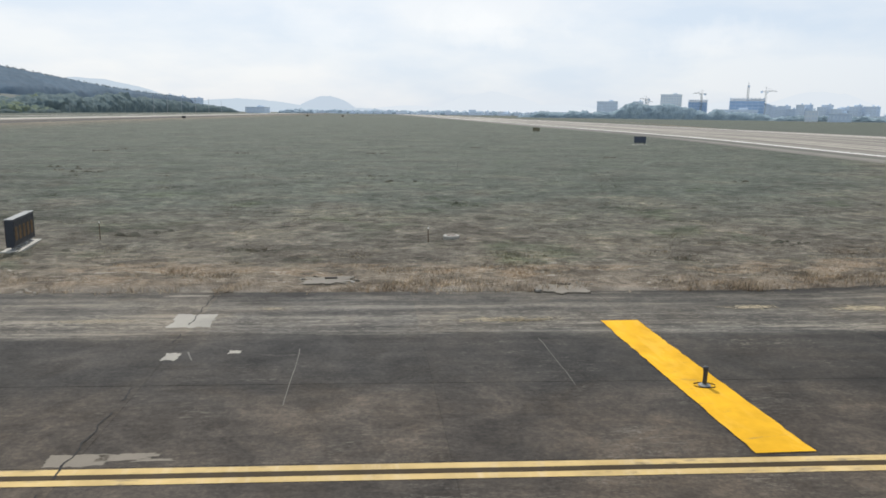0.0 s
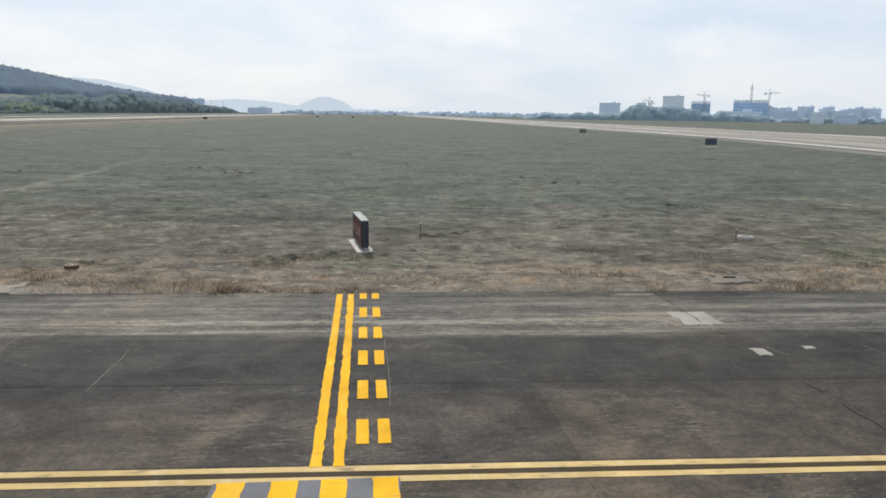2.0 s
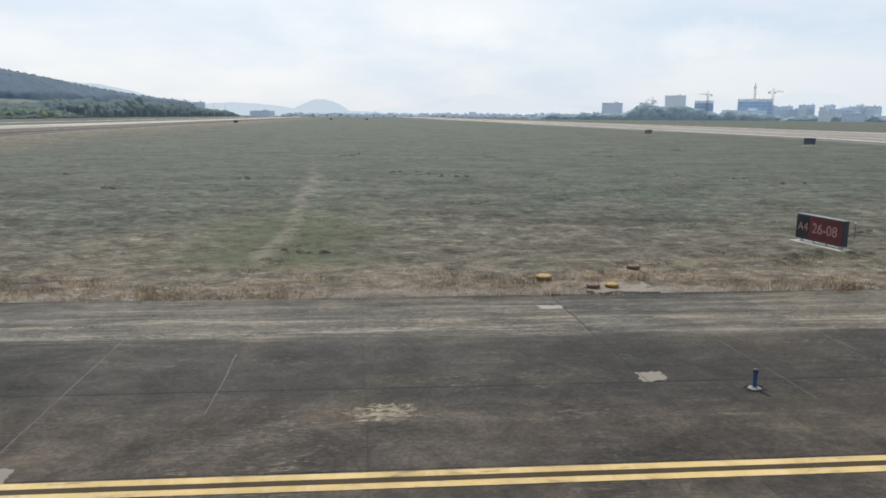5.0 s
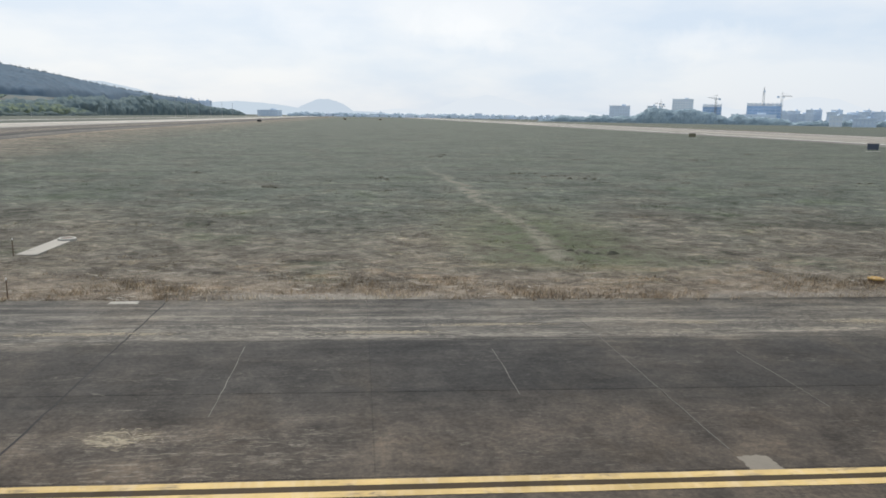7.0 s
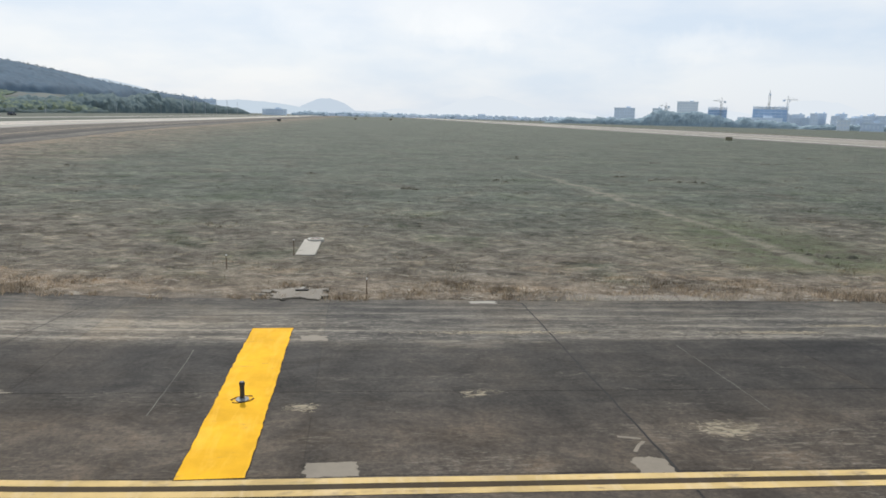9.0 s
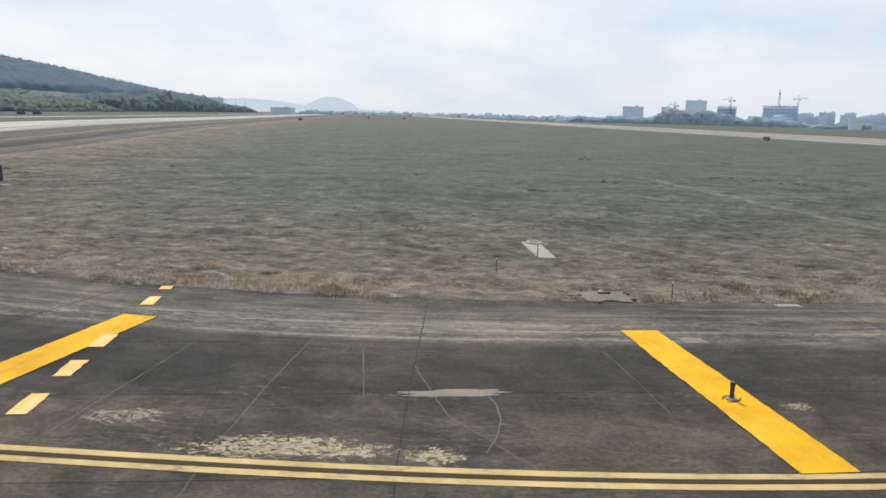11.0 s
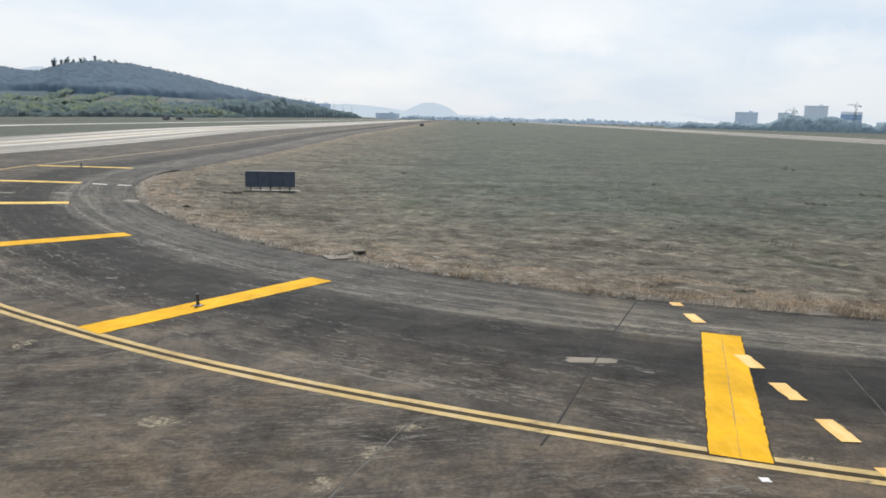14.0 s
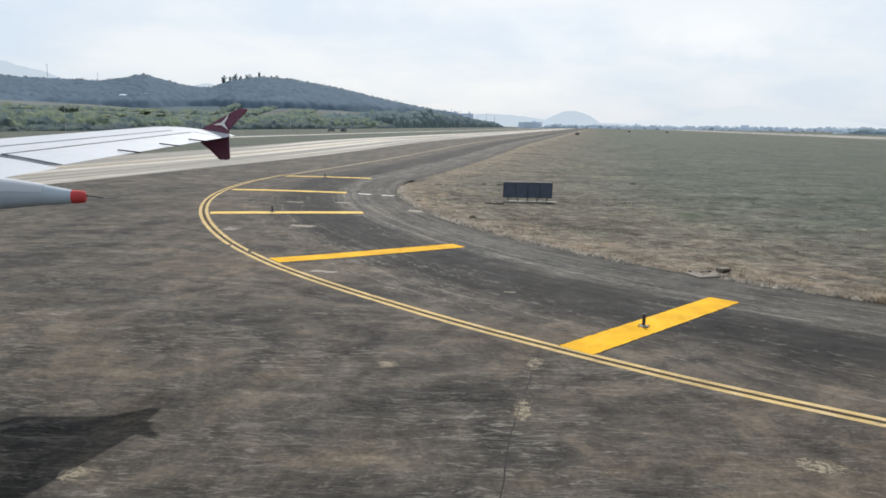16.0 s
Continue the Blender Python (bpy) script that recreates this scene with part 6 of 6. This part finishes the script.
def crane(x, y, h, jib, turn, label):
    s = base("tower_crane", x, y, 0.3, turn, label, "tower crane", "tower cranes over the building sites")
    bm = bmesh.new()
    for cx, cy in ((-0.9, -0.9), (0.9, -0.9), (0.9, 0.9), (-0.9, 0.9)):
        beam((cx, cy, -0.5), (cx, cy, h), 0.32, bm)
    k = 0
    z = 0.0
    while z < h - 2:
        a = 0.9 if k % 2 else -0.9
        beam((-a, -0.9, z), (a, -0.9, z + 2.0), 0.2, bm)
        beam((-0.9, a, z), (-0.9, -a, z + 2.0), 0.2, bm)
        z, k = z + 2.0, k + 1
    part("tower", bm, CRANE_YELLOW, s)
    bm = bmesh.new()
    for off in (-0.5, 0.5):
        beam((0, off, h), (jib, off, h), 0.3, bm)
        beam((0, off, h), (-jib * 0.42, off, h), 0.34, bm)
    beam((0, 0, h + 1.3), (jib * 0.95, 0, h + 0.9), 0.25, bm)
    for k in range(int(jib / 2)):
        beam((2 * k, 0, h), (2 * k + 1, 0, h + 1.2), 0.16, bm)
    part("jib", bm, CRANE_YELLOW, s)
    bm = bmesh.new()
    beam((0, 0, h), (0, 0, h + 5), 0.5, bm)
    beam((0, 0, h + 5), (jib * 0.7, 0, h + 1), 0.14, bm)
    beam((0, 0, h + 5), (-jib * 0.38, 0, h), 0.14, bm)
    part("apex", bm, CRANE_YELLOW, s)
    part("counterweight", box((3, 1.4, 2.2), (-jib * 0.38, 0, h - 1.0)), HAZE_GREY, s)
    part("cab", box((1.6, 1.4, 1.8), (1.4, -1.2, h - 1.2), 0.1), HAZE_WHITE, s)
    return s


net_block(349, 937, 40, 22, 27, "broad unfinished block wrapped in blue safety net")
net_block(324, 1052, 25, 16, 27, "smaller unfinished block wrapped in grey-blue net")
block(324, 1187, 32, 20, 37, HAZE_CREAM, "tall cream apartment block, haze in its colour", 9, 8)
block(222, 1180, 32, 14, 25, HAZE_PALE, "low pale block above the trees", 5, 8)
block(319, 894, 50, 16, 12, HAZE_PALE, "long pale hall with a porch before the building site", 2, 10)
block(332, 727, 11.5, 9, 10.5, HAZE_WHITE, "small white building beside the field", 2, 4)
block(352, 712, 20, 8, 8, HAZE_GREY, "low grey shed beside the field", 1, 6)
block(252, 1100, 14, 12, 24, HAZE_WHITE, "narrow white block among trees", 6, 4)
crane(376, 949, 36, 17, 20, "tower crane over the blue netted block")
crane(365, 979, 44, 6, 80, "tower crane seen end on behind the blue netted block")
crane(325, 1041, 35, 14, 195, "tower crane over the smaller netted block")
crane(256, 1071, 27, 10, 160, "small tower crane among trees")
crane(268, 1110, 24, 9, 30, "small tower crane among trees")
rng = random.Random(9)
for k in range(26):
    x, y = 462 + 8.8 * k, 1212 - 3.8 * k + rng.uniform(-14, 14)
    block(x, y, rng.uniform(10, 19), 12, rng.uniform(16, 26) * (1 - 0.12 * k / 26), rng.choice((HAZE_PALE, HAZE_GREY, HAZE_PALE)), "town block, haze painted grey-blue", 5, 3)
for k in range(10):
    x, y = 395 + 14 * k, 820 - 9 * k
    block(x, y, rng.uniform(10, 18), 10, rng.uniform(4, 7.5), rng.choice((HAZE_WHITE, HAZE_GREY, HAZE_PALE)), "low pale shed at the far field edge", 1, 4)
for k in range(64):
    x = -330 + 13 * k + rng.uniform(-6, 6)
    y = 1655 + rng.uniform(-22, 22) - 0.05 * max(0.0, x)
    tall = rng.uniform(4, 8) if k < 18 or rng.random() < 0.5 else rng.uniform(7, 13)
    block(x, y, rng.uniform(7, 18), 12, tall, rng.choice((HAZE_FAR, HAZE_PALE, HAZE_FAR)), "town block on the horizon, thick haze in its colour", 0, 0, False, 0.0)
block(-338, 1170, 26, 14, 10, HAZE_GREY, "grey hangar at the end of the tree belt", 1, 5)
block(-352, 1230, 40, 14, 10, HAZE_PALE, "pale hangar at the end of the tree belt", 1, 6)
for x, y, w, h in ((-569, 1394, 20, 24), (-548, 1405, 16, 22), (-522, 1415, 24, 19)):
    block(x, y, w, 10, h, HAZE_PALE, "pale block rising above the trees, haze in its colour", 2, 4, True, 8)


def far_band(a, b, width, height, bulge, leaf, label, tops=(1.0, 1.0), uneven=0.28, step=1.7, ground=None):
    """A bank of woods: a rounded mass of packed tree heads from a to b; tops scales the height along the way."""
    a, b = Vector(a), Vector(b)
    d = (b - a).normalized()
    side = Vector((-d.y, d.x))
    n, m = int((b - a).length / step), 20
    at = [k / (len(tops) - 1) for k in range(len(tops))]
    pts = []
    for i in range(n + 1):
        o = a + (b - a) * i / n
        far = i * step
        h = height * (0.72 + uneven * noise.noise(Vector((far * 0.012, height, bulge))) + 0.8 * uneven * noise.noise(Vector((far * 0.07, height, bulge))))
        h *= min(1.0, 0.2 + i / 8, 0.2 + (n - i) / 8) * float(np.interp(i / n, at, tops))
        for k in range(m + 1):
            c, q = -math.cos(math.pi * k / m), math.sin(math.pi * k / m) ** 0.7
            p = Vector((o.x + side.x * width * c, o.y + side.y * width * c, h * q))
            lump = noise.noise(p / bulge + Vector((3, 1, 7))) + 0.6 * noise.noise(p / bulge * 2.3) + 0.35 * noise.noise(p / bulge * 5.1)
            if 0 < k < m:
                p += Vector((side.x * c, side.y * c, q)) * lump * bulge * 0.62
                p.z = max(p.z, 0.1)
            else:
                p.z = -0.4
            if ground:
                p.z += ground(p.x, p.y)
            pts.append(tuple(p))
    w = m + 1
    fs = [(j * w + i, j * w + i + 1, (j + 1) * w + i + 1, (j + 1) * w + i) for j in range(n) for i in range(m)]
    return tagged(new("far_woods", mesh("far_woods", pts, fs, leaf, True)), label, "woods", kind="stuff")


far_band(xy(-259, 10), xy(-259, 640), 4, 4.6, 2.2, BELT_FOOT, "low bushes along the foot of the boundary belt, shade in their colour", (1.0, 0.9, 1.1, 1.0, 1.2, 1.0), 0.5, 1.2)
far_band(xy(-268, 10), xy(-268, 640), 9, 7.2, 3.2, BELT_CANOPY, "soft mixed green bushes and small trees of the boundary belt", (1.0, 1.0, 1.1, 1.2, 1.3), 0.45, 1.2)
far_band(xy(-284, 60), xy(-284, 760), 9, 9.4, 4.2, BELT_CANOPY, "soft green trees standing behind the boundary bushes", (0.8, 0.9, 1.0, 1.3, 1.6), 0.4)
for u, v0, v1, h, seed in ((-305, 40, 520, 3.4, 0.3), (-325, 90, 620, 3.0, 0.4), (-352, 60, 700, 3.4, 0.5), (-388, 120, 700, 3.2, 0.6), (-430, 160, 760, 3.6, 0.7)):
    far_band(xy(u, v0), xy(u - 10, v1), 8, h, 3.0 + seed, BELT_CANOPY, "patchy green scrub on the slope behind the boundary belt", (0.6, 1.1, 0.5, 1.0, 0.7, 1.1, 0.6), 0.75, 2.2, rise)
far_band(xy(-286, 480), xy(-286, 1540), 16, 20.0, 6.0, DARK_BELT, "dense dark green trees farther along the field edge, haze in their colour", (0.45, 0.95, 1.25, 1.2, 0.95, 0.7, 0.4), 0.22)
far_band((60, 905), (345, 832), 14, 16.4, 4.0, FAR_CANOPY, "woods before the building sites, haze painted blue-green", (0.35, 0.7, 0.85, 1.0, 1.0, 0.9, 0.6, 0.5), 0.5)
far_band((330, 822), (620, 676), 8, 5.5, 4.5, FAR_CANOPY, "low trees before the town, haze in their colour", (1.0, 1.0), 0.5)
far_band((-420, 1700), (480, 1690), 22, 9.0, 9.0, PALE_CANOPY, "line of trees on the horizon, thick haze in their colour")
far_band((-372, 1452), (-300, 1462), 12, 8.0, 7.0, PALE_CANOPY, "trees beside the hangars, haze in their colour")


# ---- small things at the far field edge ----
def hill_house(x, y, w, label):
    s = base("hill_house", x, y, rise(x, y) - 1.6, math.degrees(math.atan2(-x - 40, y)), label, "house", "houses on the slope")
    part("wall", box((w, 7, 10.0), (0, 0, 1.1), 0.05), HAZE_GREY, s)
    bm = bmesh.new()
    ends = [[bm.verts.new((e * (w / 2 + 0.5), f, z)) for f, z in ((-4.2, 6.0), (0, 7.6), (4.2, 6.0))] for e in (-1, 1)]
    bm.faces.new(ends[0])
    bm.faces.new(ends[1][::-1])
    for a, b in ((0, 1), (1, 2), (2, 0)):
        bm.faces.new((ends[0][a], ends[1][a], ends[1][b], ends[0][b]))
    part("roof", bm, HAZE_GREY, s, "pale pitched roof")
    for k in range(3):
        part("window", box((1.2, 0.2, 1.2), (-w / 3 + w / 3 * k, -3.55, 4.8)), HAZE_GLASS, s)
    return s


hill_house(-645, 611, 9, "small white-roofed house among trees on the slope")
hill_house(-628, 622, 8, "small white-roofed house among trees on the slope")


def small_car(x, y, turn):
    s = base("car", x, y, lie(x, y) + 0.06, turn, "small dark car parked on the service road", "car", "cars on the service road")
    bm = box((4.2, 1.75, 0.62), (0, 0, 0.62), 0.12)
    part("body", bm, DARK_STEEL, s)
    bm = box((2.3, 1.55, 0.6), (-0.15, 0, 1.18), 0.1)
    for w in bm.verts:
        if w.co.z > 1.2:
            w.co.x *= 0.78
    part("cabin", bm, SIGN_NAVY, s, "dark glazed cabin")
    for a in (-1.3, 1.3):
        for b in (-0.82, 0.82):
            wheel = bmesh.new()
            beam((a, b - 0.1, 0.31), (a, b + 0.1, 0.31), 0.62, wheel, 16)
            part("wheel", wheel, RUBBER, s)
    return s


first_car = small_car(-239.2, 292.1, 97)
copy_thing(first_car, pose(-236.4, 298.6, lie(-236.4, 298.6) + 0.06, 0, 0, 96))

# ---- standing grass along the pavement and over the field ----
def grass(name, count, u_range, v_range, height, label, seed, weight):
    g = np.random.default_rng(seed)
    u = g.uniform(*u_range, count)
    v = g.uniform(*v_range, count)
    vs, fs = [], []
    for a, b in zip(u, v):
        k = kerb_v(a)
        edge = b - k if a > -98 else (a + 97.8)
        if a < -96 and b > 62:
            edge = a + 97.6
        if edge < -0.1 + 0.3 * noise.noise(Vector((a * 0.8, b * 0.8, 0))):
            continue
        dens = noise.noise(Vector((a * 0.35, b * 0.5, 5))) + 0.5 * noise.noise(Vector((a * 1.1, b * 1.3, 8)))
        if g.uniform(-0.75, 0.6) > dens + weight(edge):
            continue
        x, y = xy(a, b)
        z = lie(x, y) - 0.02
        h0 = height(edge) * (0.75 + 0.9 * max(dens, -0.4))
        for _ in range(5):
            q = g.uniform(0, 6.28)
            w = g.uniform(0.008, 0.02)
            h = h0 * g.uniform(0.5, 1.35)
            ox, oy = g.normal(0, 0.07, 2)
            lx, ly = g.normal(0, 0.45, 2) * h
            o = len(vs)
            vs += [(x + ox - w * math.cos(q), y + oy - w * math.sin(q), z), (x + ox + w * math.cos(q), y + oy + w * math.sin(q), z), (x + ox + lx, y + oy + ly, z + h)]
            fs.append((o, o + 1, o + 2))
    return tagged(new(name, mesh(name, vs, fs, BLADES)), label, "grass", kind="stuff")


grass("verge_grass", 42000, (-100, 14), (21.5, 62), lambda e: 0.13 * math.exp(-e / 1.8) + 0.07, "tall dry grass standing along the pavement edge", 1, lambda e: 0.12 if e < 3 else -0.12)
grass("verge_grass", 30000, (-100, 14), (21.5, 29), lambda e: 0.17 * math.exp(-e / 1.5) + 0.06, "tall straw-coloured grass along the pavement edge", 2, lambda e: 0.05 if e < 2.4 else -0.2)
grass("field_grass", 26000, (-115, 60), (34, 100), lambda e: 0.1, "low dry tussocks over the field", 3, lambda e: -0.12)


# ---- slabs of the straight taxiway, each a piece of its own ----
COLS = [-51.0 + 5.104 * k for k in range(-4, 16)]
ROW = [10.3, 6.3, 3.2, 0.1, -3.0, -6.1, -9.2, -12.3]


def slab_piece(u0, u1, lo0, lo1, hi0, hi1, material):
    gap = 0.005
    u0, u1 = u0 + gap, u1 - gap
    bm = bmesh.new()
    n = 4
    outer, inner = [], []
    for inset, dz, ring in ((0.0, -0.004, outer), (0.006, 0.0, inner)):
        for k in range(n + 1):
            t = k / n
            edge = gap + inset if k == 0 else -gap - inset if k == n else 0.0
            for u, lo, hi in ((u0 + inset, lo0, hi0), (u1 - inset, lo1, hi1)):
                x, y = xy(u, lo + (hi - lo) * t + edge)
                ring.append(bm.verts.new((x, y, lie(x, y) + dz)))
    for k in range(n):
        a, b, c, d = 2 * k, 2 * k + 1, 2 * k + 3, 2 * k + 2
        bm.faces.new((inner[a], inner[b], inner[c], inner[d]))
        bm.faces.new((outer[b], outer[c], inner[c], inner[b]))
        bm.faces.new((outer[d], outer[a], inner[a], inner[d]))
    bm.faces.new((outer[0], outer[1], inner[1], inner[0]))
    bm.faces.new((outer[-1], outer[-2], inner[-2], inner[-1]))
    me = bpy.data.meshes.new("slab")
    bm.to_mesh(me)
    bm.free()
    me.materials.append(material)
    ob = new("slab", me)
    ob.parent = bed
    return ob


for u0, u1 in zip(COLS, COLS[1:]):
    for n, (hi, lo) in enumerate(zip(ROW, ROW[1:])):
        top = [kerb_v(u) if n == 0 else line_v(u) + hi for u in (u0, u1)]
        slab_piece(u0, u1, line_v(u0) + lo, line_v(u1) + lo, top[0], top[1], SLAB)
